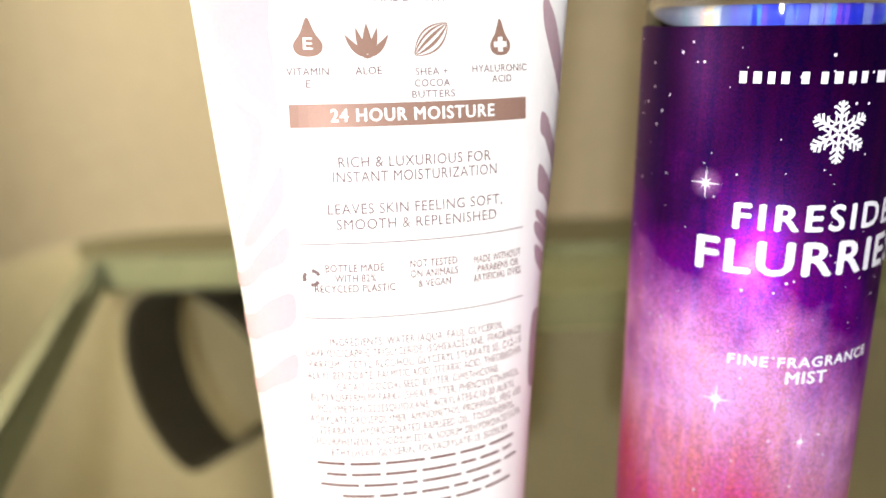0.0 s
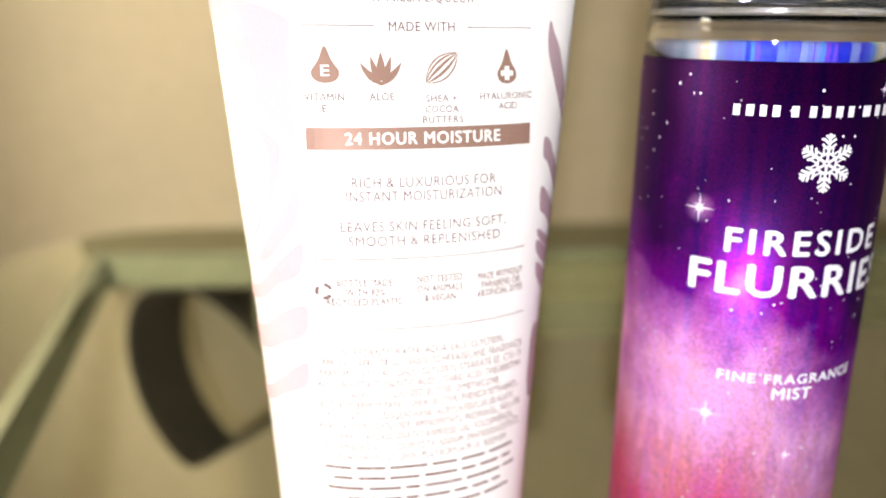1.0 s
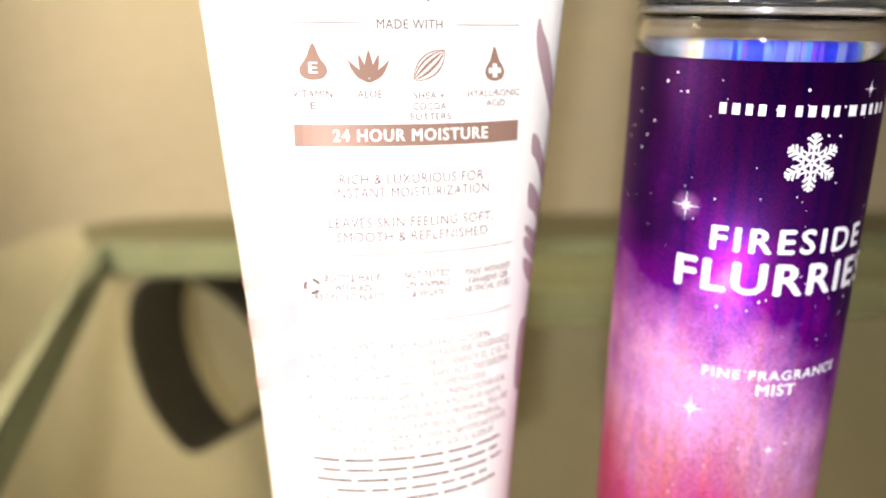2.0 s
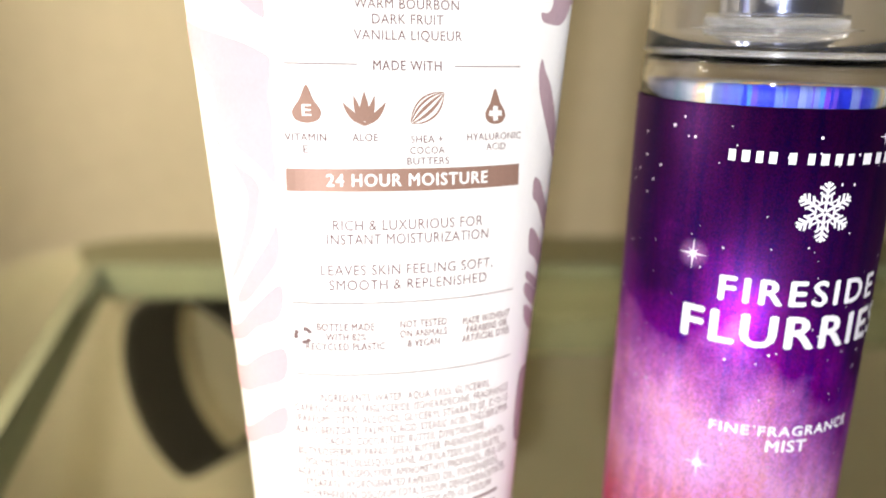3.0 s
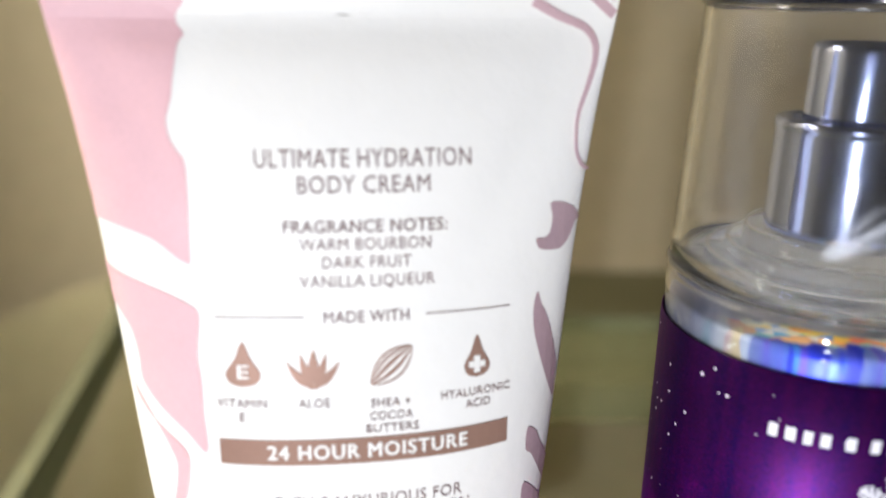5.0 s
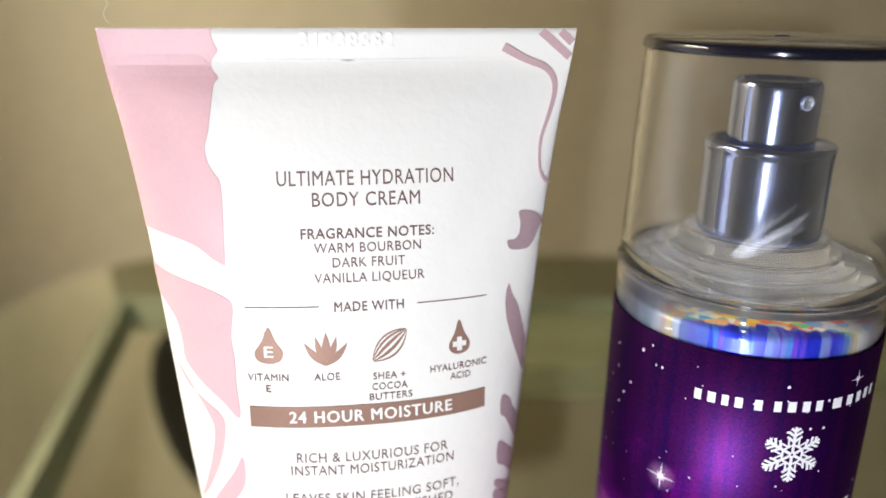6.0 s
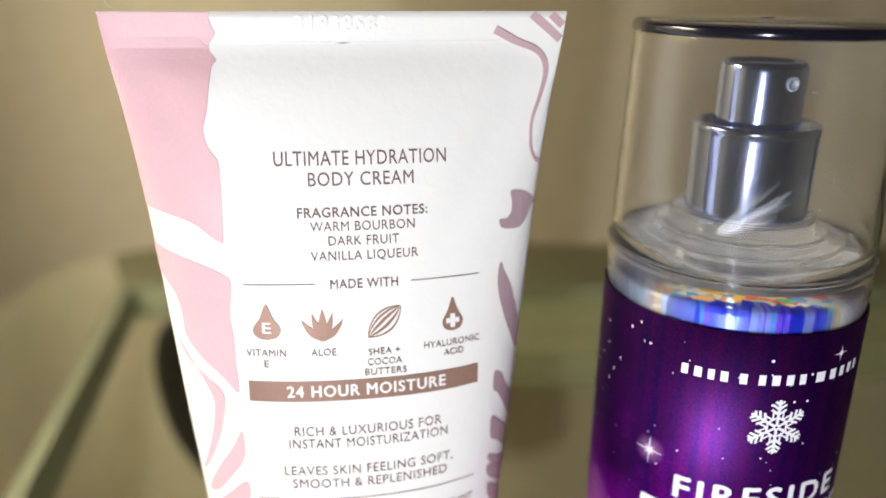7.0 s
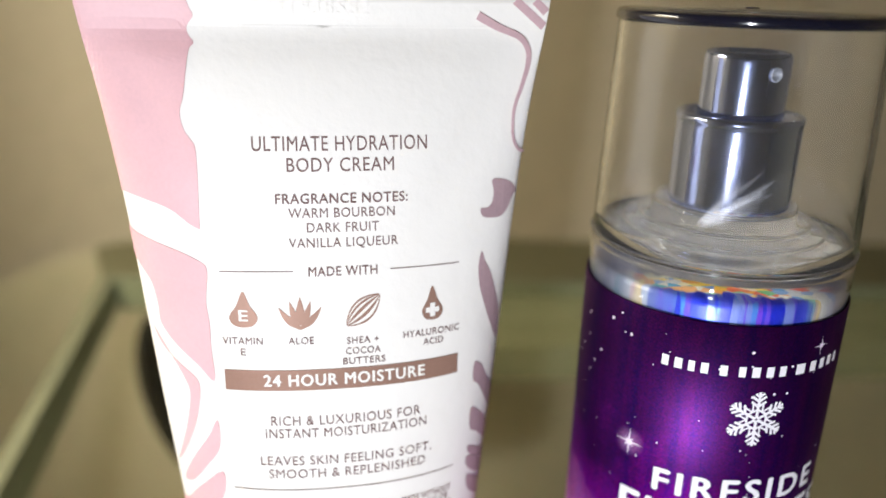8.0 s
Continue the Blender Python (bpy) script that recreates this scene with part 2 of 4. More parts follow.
def rainbow_foil():
    """Silver holographic foil with its rainbow reflections painted in: blue patches in front, a broken row of gold, red
    and green behind, silver between.
    """
    mat = material("silver_foil_painted_rainbow", (0.7, 0.72, 0.78), 0.3, 0.35)
    nt = mat.node_tree
    bs = nt.nodes["Principled BSDF"]
    bs.inputs["Specular IOR Level"].default_value = 0.2
    tc = nt.nodes.new("ShaderNodeTexCoord")
    sep = nt.nodes.new("ShaderNodeSeparateXYZ")
    spin = nt.nodes.new("ShaderNodeVectorRotate")
    spin.rotation_type = "Z_AXIS"
    spin.inputs["Angle"].default_value = radians(20)
    nt.links.new(tc.outputs["Object"], spin.inputs["Vector"])
    nt.links.new(spin.outputs[0], sep.inputs[0])

    def patches(scale, detail, seed):
        move = nt.nodes.new("ShaderNodeMapping")
        move.inputs["Scale"].default_value, move.inputs["Location"].default_value = scale, (seed, seed * 1.7, 0)
        tex = nt.nodes.new("ShaderNodeTexNoise")
        tex.inputs["Scale"].default_value, tex.inputs["Detail"].default_value = 1.0, detail
        nt.links.new(spin.outputs[0], move.inputs[0])
        nt.links.new(move.outputs[0], tex.inputs["Vector"])
        return tex.outputs[0]

    def remap(value, lo, hi, to_lo, to_hi, soft=False):
        node = nt.nodes.new("ShaderNodeMapRange")
        node.interpolation_type = "SMOOTHSTEP" if soft else "LINEAR"
        for k, x in enumerate((lo, hi, to_lo, to_hi)):
            node.inputs[1 + k].default_value = x
        nt.links.new(value, node.inputs[0])
        return node.outputs[0]

    def ramp_of(value, stops):
        node = nt.nodes.new("ShaderNodeValToRGB")
        el = node.color_ramp.elements
        el[0].position, el[0].color = stops[0][0], (*stops[0][1], 1)
        el[1].position, el[1].color = stops[-1][0], (*stops[-1][1], 1)
        for p, c in stops[1:-1]:
            el.new(p).color = (*c, 1)
        nt.links.new(value, node.inputs[0])
        return node.outputs[0]

    def blend(factor, a, b):
        node = nt.nodes.new("ShaderNodeMix")
        node.data_type = "RGBA"
        nt.links.new(factor, node.inputs["Factor"])
        for key, x in (("A", a), ("B", b)):
            if isinstance(x, tuple):
                node.inputs[key].default_value = (*x, 1)
            else:
                nt.links.new(x, node.inputs[key])
        return node.outputs["Result"]
    def cells(scale, seed):
        move = nt.nodes.new("ShaderNodeMapping")
        move.inputs["Scale"].default_value, move.inputs["Location"].default_value = scale, (seed, seed * 1.7, 0)
        tex = nt.nodes.new("ShaderNodeTexVoronoi")
        tex.inputs["Scale"].default_value = 1.0
        one = nt.nodes.new("ShaderNodeSeparateXYZ")
        nt.links.new(spin.outputs[0], move.inputs[0])
        nt.links.new(move.outputs[0], tex.inputs["Vector"])
        nt.links.new(tex.outputs["Color"], one.inputs[0])
        return one.outputs[0]
    # painted reflections: blues in upright patches, gold and red in small spots, silver between
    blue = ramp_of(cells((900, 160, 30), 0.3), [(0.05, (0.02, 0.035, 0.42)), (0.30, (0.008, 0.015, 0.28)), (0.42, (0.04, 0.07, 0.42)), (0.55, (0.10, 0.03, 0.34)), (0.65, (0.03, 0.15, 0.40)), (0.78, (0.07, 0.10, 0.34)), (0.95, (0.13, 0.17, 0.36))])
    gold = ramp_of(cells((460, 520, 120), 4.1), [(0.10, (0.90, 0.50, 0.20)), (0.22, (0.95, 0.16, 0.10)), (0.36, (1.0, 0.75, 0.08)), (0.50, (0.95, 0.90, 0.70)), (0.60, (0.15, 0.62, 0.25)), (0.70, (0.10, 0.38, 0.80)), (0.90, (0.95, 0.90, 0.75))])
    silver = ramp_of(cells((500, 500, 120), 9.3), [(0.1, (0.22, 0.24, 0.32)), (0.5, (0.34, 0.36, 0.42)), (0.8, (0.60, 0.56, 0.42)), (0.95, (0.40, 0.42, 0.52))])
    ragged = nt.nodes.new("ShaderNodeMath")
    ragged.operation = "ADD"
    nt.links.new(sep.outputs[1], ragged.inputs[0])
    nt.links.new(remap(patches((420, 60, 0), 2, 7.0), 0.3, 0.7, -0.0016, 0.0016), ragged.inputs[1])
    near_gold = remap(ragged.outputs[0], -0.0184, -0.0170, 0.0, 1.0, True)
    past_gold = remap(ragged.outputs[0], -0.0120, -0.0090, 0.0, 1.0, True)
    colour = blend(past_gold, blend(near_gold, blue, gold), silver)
    # shade painted on both flanks: the colours sink into a dull grey-blue
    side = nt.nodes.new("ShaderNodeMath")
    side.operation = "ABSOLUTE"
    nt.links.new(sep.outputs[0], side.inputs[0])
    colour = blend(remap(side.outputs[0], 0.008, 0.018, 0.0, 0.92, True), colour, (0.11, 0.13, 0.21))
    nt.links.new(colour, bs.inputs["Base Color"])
    return mat


def scuff_film():
    mat = material("pale_scuff_glint", (0.9, 0.92, 1.0), 0.5, grain=0.1, grain_size=900)
    mat.node_tree.nodes["Principled BSDF"].inputs["Alpha"].default_value = 0.065
    return mat


SCUFF = scuff_film()
LABEL = night_sky_label()
FOIL = rainbow_foil()


# ---- building helpers ----
def part(name, bm, mat, parent=None, label="", smooth=True):
    me = bpy.data.meshes.new(name)
    bm.normal_update()
    bm.to_mesh(me)
    bm.free()
    me.materials.append(mat)
    if smooth:
        for p in me.polygons:
            p.use_smooth = True
    ob = new(name, me)
    if parent:
        ob.parent = parent
    if label:
        tagged(ob, label)
    return ob


def thing(name, at, label, category, group=""):
    ob = new(name)
    ob.empty_display_size = 0.02
    ob.location = at
    return tagged(ob, label, category, group)


def box(bm, lo, hi, bevel=0.0):
    made = bmesh.ops.create_cube(bm, size=1)
    bmesh.ops.transform(bm, matrix=Matrix.Translation([(a + b) / 2 for a, b in zip(lo, hi)]) @ Matrix.Diagonal([b - a for a, b in zip(lo, hi)] + [1]), verts=made["verts"])
    if bevel:
        bmesh.ops.bevel(bm, geom=list({e for v in made["verts"] for e in v.link_edges}), offset=bevel, segments=2, affect="EDGES", profile=0.5)
    return bm


def lathe(profile, n=96, closed=False):
    """A body of revolution round z from (radius, height) pairs, bottom to top outside, then back inside for a hollow one."""
    bm = bmesh.new()
    rings = []
    for r, z in profile:
        if r < 1e-6:
            rings.append([bm.verts.new((0, 0, z))])
        else:
            rings.append([bm.verts.new((r * math.cos(2 * math.pi * k / n), r * math.sin(2 * math.pi * k / n), z)) for k in range(n)])
    pairs = list(zip(rings, rings[1:])) + ([(rings[-1], rings[0])] if closed else [])
    for a, b in pairs:
        for k in range(n):
            j = (k + 1) % n
            if len(a) == 1 and len(b) == 1:
                continue
            if len(a) == 1:
                bm.faces.new((a[0], b[j], b[k]))
            elif len(b) == 1:
                bm.faces.new((a[k], a[j], b[0]))
            else:
                bm.faces.new((a[k], a[j], b[j], b[k]))
    bmesh.ops.recalc_face_normals(bm, faces=bm.faces)
    return bm


def crisp(profile, e=0.00012):
    """A profile with a point just before and after each corner, so that its edges stay tight when shaded smooth."""
    out = [profile[0]]
    for a, b, c in zip(profile, profile[1:], profile[2:]):
        for q in (a, c):
            d = Vector((q[0] - b[0], q[1] - b[1]))
            step = min(e, d.length * 0.4)
            out.append((b[0] + d.x / d.length * step, b[1] + d.y / d.length * step))
    return out + [profile[-1]]


def smooth_loop(points, steps=6, closed=True):
    """Catmull-Rom through a few control points."""
    out, n = [], len(points)
    last = n if closed else n - 1
    for i in range(last):
        p = [Vector(points[(i + k) % n] if closed else points[min(max(i + k, 0), n - 1)]) for k in (-1, 0, 1, 2)]
        for s in range(steps):
            t = s / steps
            out.append(0.5 * ((2 * p[1]) + (p[2] - p[0]) * t + (2 * p[0] - 5 * p[1] + 4 * p[2] - p[3]) * t * t + (3 * p[1] - p[0] - 3 * p[2] + p[3]) * t ** 3))
    if not closed:
        out.append(Vector(points[-1]))
    return out


def flat_shape(*outlines):
    """A flat bmesh in (u, v) from one or more separate outlines."""
    bm = bmesh.new()
    for pts in outlines:
        bm.faces.new([bm.verts.new((p[0], p[1], 0)) for p in pts])
    bmesh.ops.triangulate(bm, faces=bm.faces)
    return bm


def ribbon_shape(points, width):
    """A flat band of a width (one number, or one a point) along a line in (u, v)."""
    bm = bmesh.new()
    rows = []
    for i, p in enumerate(points):
        a, b = Vector(points[max(i - 1, 0)]), Vector(points[min(i + 1, len(points) - 1)])
        d = (b - a).normalized()
        w = width[i] if isinstance(width, (list, tuple)) else width
        side = Vector((-d.y, d.x)) * w / 2
        rows.append((bm.verts.new((p[0] + side.x, p[1] + side.y, 0)), bm.verts.new((p[0] - side.x, p[1] - side.y, 0))))
    for (a, b), (c, d) in zip(rows, rows[1:]):
        bm.faces.new((a, b, d, c))
    return bm


def rect(u0, v0, u1, v1):
    return [(u0, v0), (u1, v0), (u1, v1), (u0, v1)]


def wrap(bm, surface, step=0.0015, lift=0.00012):
    """Cut a flat (u, v) shape finely enough, then lay it on a curved surface."""
    us, vs = [v.co.x for v in bm.verts], [v.co.y for v in bm.verts]
    for axis, lo, hi in ((0, min(us), max(us)), (1, min(vs), max(vs))):
        count = int((hi - lo) / (step if axis == 0 else step * 2.5))
        for k in range(1, count + 1):
            co, no = [0, 0, 0], [0, 0, 0]
            co[axis], no[axis] = lo + (hi - lo) * k / (count + 1), 1
            bmesh.ops.bisect_plane(bm, geom=bm.verts[:] + bm.edges[:] + bm.faces[:], plane_co=co, plane_no=no)
    for v in bm.verts:
        v.co = surface(v.co.x, v.co.y, lift + v.co.z)
    return bm


def join(*parts):
    out = bmesh.new()
    for bm in parts:
        me = bpy.data.meshes.new("joined")
        bm.to_mesh(me)
        bm.free()
        out.from_mesh(me)
        bpy.data.meshes.remove(me)
    return out


def letters(text, width, height, u, v, bold=0.0, spread=1.0):
    """Flat lettering in (u, v), fitted to a width and a capital height, its base line at v."""
    data = bpy.data.curves.new("letters", "FONT")
    data.body, data.align_x, data.space_character, data.resolution_u = text, "LEFT", spread, 3
    data.fill_mode = "FRONT"
    ob = bpy.data.objects.new("letters", data)
    scene.collection.objects.link(ob)
    deps = bpy.context.evaluated_depsgraph_get()
    me = bpy.data.meshes.new_from_object(ob.evaluated_get(deps))
    bm = bmesh.new()
    bm.from_mesh(me)
    bpy.data.objects.remove(ob)
    bpy.data.meshes.remove(me)
    bpy.data.curves.remove(data)
    us = [p.co.x for p in bm.verts]
    lo, hi = min(us), max(us)
    k = width / (hi - lo)
    base = u - width / 2
    for p in bm.verts:
        p.co = Vector((base + (p.co.x - lo) * k, v + p.co.y * height / 0.69, 0))
    if bold:
        # heavier strokes: shifted copies, each a hair above the last
        layers = []
        for j, (x, y) in enumerate(((0, 0), (1, 0), (-1, 0), (0, 0.7), (0, -0.7))):
            copy = bm.copy()
            bmesh.ops.translate(copy, vec=(x * bold * height, y * bold * height, 0.000012 * j), verts=copy.verts)
            layers.append(copy)
        bm.free()
        bm = join(*layers)
    return bm


# ---- the place: a framed glass shelf in a corner of plain walls ----
def prism(outline, z0, z1):
    bm = bmesh.new()
    low = [bm.verts.new((x, y, z0)) for x, y in outline]
    high = [bm.verts.new((x, y, z1)) for x, y in outline]
    n = len(outline)
    for k in range(n):
        bm.faces.new((low[k], low[(k + 1) % n], high[(k + 1) % n], high[k]))
    bm.faces.new(low[::-1])
    bm.faces.new(high)
    bmesh.ops.recalc_face_normals(bm, faces=bm.faces)
    return bm


def glass_shelf():
    ob = thing("glass_shelf", (0, 0, 0), "green-tinted glass shelf with dark green edges", "shelf")
    back = lambda x: 0.3355 - 0.176 * x  # the pane's slanting back edge
    pane = part("pane", prism([(-0.190, -0.7), (0.88, -0.7), (0.88, back(0.88)), (-0.190, back(-0.190))], -0.008, 0.0), SHELFGLASS, ob, "green-tinted glass pane", smooth=False)
    pane.visible_shadow = False
    part("edge_strip", prism([(-0.1975, -0.7), (-0.1903, -0.7), (-0.1903, back(-0.190)), (-0.1975, back(-0.1975))], -0.022, 0.0008), DARKGREEN, ob, "dark green edge strip", smooth=False)
    part("edge_strip", prism([(-0.1975, back(-0.1975) + 0.0003), (0.88, back(0.88) + 0.0003), (0.88, back(0.88) + 0.0075), (-0.1975, back(-0.1975) + 0.0075)], -0.022, 0.0008), DARKGREEN, ob, "dark green edge strip", smooth=False)
    part("side_ledge", prism([(-0.72, -0.7), (-0.1977, -0.7), (-0.1977, 0.382), (-0.24, 0.53), (-0.30, 0.5)], -0.026, -0.018), SHELFGLASS, ob, "pale green glass ledge", smooth=False).visible_shadow = False
    part("back_ledge", prism([(-0.1973, 0.3785), (0.88, 0.189), (0.88, 0.37), (-0.2395, 0.53)], -0.026, -0.0185), OLIVE, ob, "olive green ledge", smooth=False)
    part("under_glass_strip", prism([(-0.10, 0.275), (0.88, 0.13), (0.88, 0.16), (-0.10, 0.305)], -0.03, -0.0085), OLIVE, ob, "olive green bar under the glass", smooth=False)
    # added strip, darkens the gap where the tube's shade falls
    part("under_glass_strip", prism([(-0.06, 0.3002), (0.88, 0.1612), (0.88, back(0.88)), (-0.06, back(-0.06))], -0.03, -0.0085), GREEN, ob, "added sage green strip under the glass, standing in for the tube's shade", smooth=False)


glass_shelf()


def wall(name, lo, hi, mat, label, turn=None):
    ob = part(name, box(bmesh.new(), lo, hi), mat, smooth=False)
    if turn:
        ob.matrix_world = turn
    return tagged(ob, label, "wall", kind="structure")


def corner_wall():
    """Side and back wall in one, with a softly rounded corner."""
    a, c, b = Vector((-0.75, -0.89)), Vector((-0.243, 0.52)), Vector((1.0, 0.315))
    d0, d1 = (a - c).normalized(), (b - c).normalized()
    line = [a] + [(c + d0 * 0.11).lerp(c, t).lerp(c.lerp(c + d1 * 0.11, t), t) for t in [k / 28 for k in range(29)]] + [b]
    out = []
    for i, p in enumerate(line):
        d = (line[min(i + 1, len(line) - 1)] - line[max(i - 1, 0)]).normalized()
        out.append(p + Vector((-d.y, d.x)) * 0.06)
    ob = part("wall_back", prism([tuple(p) for p in line] + [tuple(p) for p in out[::-1]], -0.45, 1.5), WALL, smooth=False)
    tagged(ob, "plain beige painted wall with a soft corner", "wall", kind="structure")


corner_wall()
wall("wall_right", (0.9, -1.6, -0.45), (0.98, 0.33, 1.5), WALL, "plain beige painted side wall")
wall("wall_behind", (-1.4, -1.68, -0.45), (1.4, -1.6, 1.5), PLASTER, "plain plaster wall across the room")
wall("wall_far_left", (-1.48, -1.6, -0.45), (-1.4, 0.8, 1.5), PLASTER, "plain plaster wall of the room")
wall("ceiling", (-1.5, -1.7, 1.5), (1.5, 0.9, 1.58), PLASTER, "plain plaster ceiling")
wall("floor", (-1.5, -1.7, -0.53), (1.5, 0.9, -0.45), WALL, "plain beige floor below the shelf")


# ---- scrolled iron band below the glass ----
def scroll():
    ob = thing("scroll_bracket", (-0.089, 0.375, -0.45), "dark brown scrolled metal band under the glass shelf", "bracket")
    line = smooth_loop([(-0.016, 0, 0.318), (-0.040, 0, 0.301), (-0.060, 0, 0.292), (-0.073, 0, 0.306), (-0.087, 0, 0.338), (-0.0935, 0, 0.378), (-0.089, 0, 0.409),
                        (-0.076, 0, 0.421), (-0.052, 0, 0.421), (-0.022, 0, 0.395), (0.008, 0, 0.345), (0.028, 0, 0.266), (0.036, 0, 0.13), (0.038, 0, 0.0)], 6, False)
    bm = bmesh.new()
    thick, across = 0.004, Vector((0.030, 0.028, 0.0))
    rows = []
    for i, p in enumerate(line):
        d = (line[min(i + 1, len(line) - 1)] - line[max(i - 1, 0)]).normalized()
        n = Vector((-d.z, 0, d.x)) * thick / 2
        rows.append([bm.verts.new(p + n), bm.verts.new(p + n + across), bm.verts.new(p - n + across), bm.verts.new(p - n)])
    for a, b in zip(rows, rows[1:]):
        for k in range(4):
            bm.faces.new((a[k], a[(k + 1) % 4], b[(k + 1) % 4], b[k]))
    bm.faces.new(rows[0])
    bm.faces.new(rows[-1][::-1])
    bmesh.ops.recalc_face_normals(bm, faces=bm.faces)
    part("band", bm, BRONZE, ob, smooth=False)
    part("foot_plate", box(bmesh.new(), (0.013, -0.005, 0.0), (0.078, 0.045, 0.004), 0.001), BRONZE, ob, smooth=False)


scroll()

# ---- the cream tube ----
TUBE_Z = [0.020, 0.030, 0.050, 0.075, 0.097, 0.115, 0.131, 0.155, 0.170, 0.181, 0.1856]
TUBE_A = [0.0245, 0.0250, 0.0260, 0.0275, 0.0291, 0.0307, 0.0320, 0.0340, 0.0358, 0.0376, 0.0382]
DEEP_Z = [0.020, 0.050, 0.090, 0.102, 0.124, 0.142, 0.162, 0.175, 0.1808, 0.1856]
DEEP_B = [0.0240, 0.0195, 0.0159, 0.0156, 0.0141, 0.0109, 0.0074, 0.0035, 0.0007, 0.0006]


def glide(z, zs, vs):
    """Smooth (monotone cubic) reading of a profile."""
    z = min(max(z, zs[0]), zs[-1])
    i = max(k for k in range(len(zs) - 1) if zs[k] <= z)
    h = zs[i + 1] - zs[i]
    d = [(vs[k + 1] - vs[k]) / (zs[k + 1] - zs[k]) for k in range(len(zs) - 1)]

    def slope(k):
        if k == 0 or k == len(zs) - 1 or d[k - 1] * d[k] <= 0:
            return d[0] if k == 0 else d[-1] if k == len(zs) - 1 else 0.0
        return 2 * d[k - 1] * d[k] / (d[k - 1] + d[k])
    t = (z - zs[i]) / h
    return (vs[i] * (1 + 2 * t) * (1 - t) ** 2 + h * slope(i) * t * (1 - t) ** 2 + vs[i + 1] * t * t * (3 - 2 * t) + h * slope(i + 1) * t * t * (t - 1))


def tube_side(u, v, back=False):
    a, b = glide(v, TUBE_Z, TUBE_A), glide(v, DEEP_Z, DEEP_B)
    s = min(abs(u) / a, 1.0)
    y = b * (1 - s ** 2.2) ** (1 / 2.2)
    # fold running from each crimp corner down towards the middle
    rise = min(max((v - 0.138) / 0.03, 0.0), 1.0) * min(max((0.1806 - v) / 0.006, 0.0), 1.0)
    y -= 0.0005 * rise * rise * (3 - 2 * rise) * math.exp(-((s - 0.52 - 14.0 * (v - 0.150)) / 0.11) ** 2) * (1 - s ** 6)
    # the crimp's left corner sits a little lower
    x = -u if back else u
    dip = 0.0002 * min(max((v - 0.168) / 0.016, 0.0), 1.0) * (0.5 - 0.5 * x / a)
    return Vector((x, y if back else -y, v - dip))


def tube_surface(u, v, lift, back=False):
    e = 0.0002
    v = min(v, 0.1855)
    a = glide(v, TUBE_Z, TUBE_A)
    u = max(min(u, a * 0.9995), -a * 0.9995)
    p = tube_side(u, v, back)
    du = tube_side(min(u + e, a), v, back) - tube_side(max(u - e, -a), v, back)
    dv = tube_side(u, v + e, back) - tube_side(u, v - e, back)
    n = du.cross(dv).normalized()
    return p + n * lift


def tube_far_surface(u, v, lift):
    return tube_surface(u, v, lift, True)


TU = 0.0018  # the middle of the back print, off the tube's middle


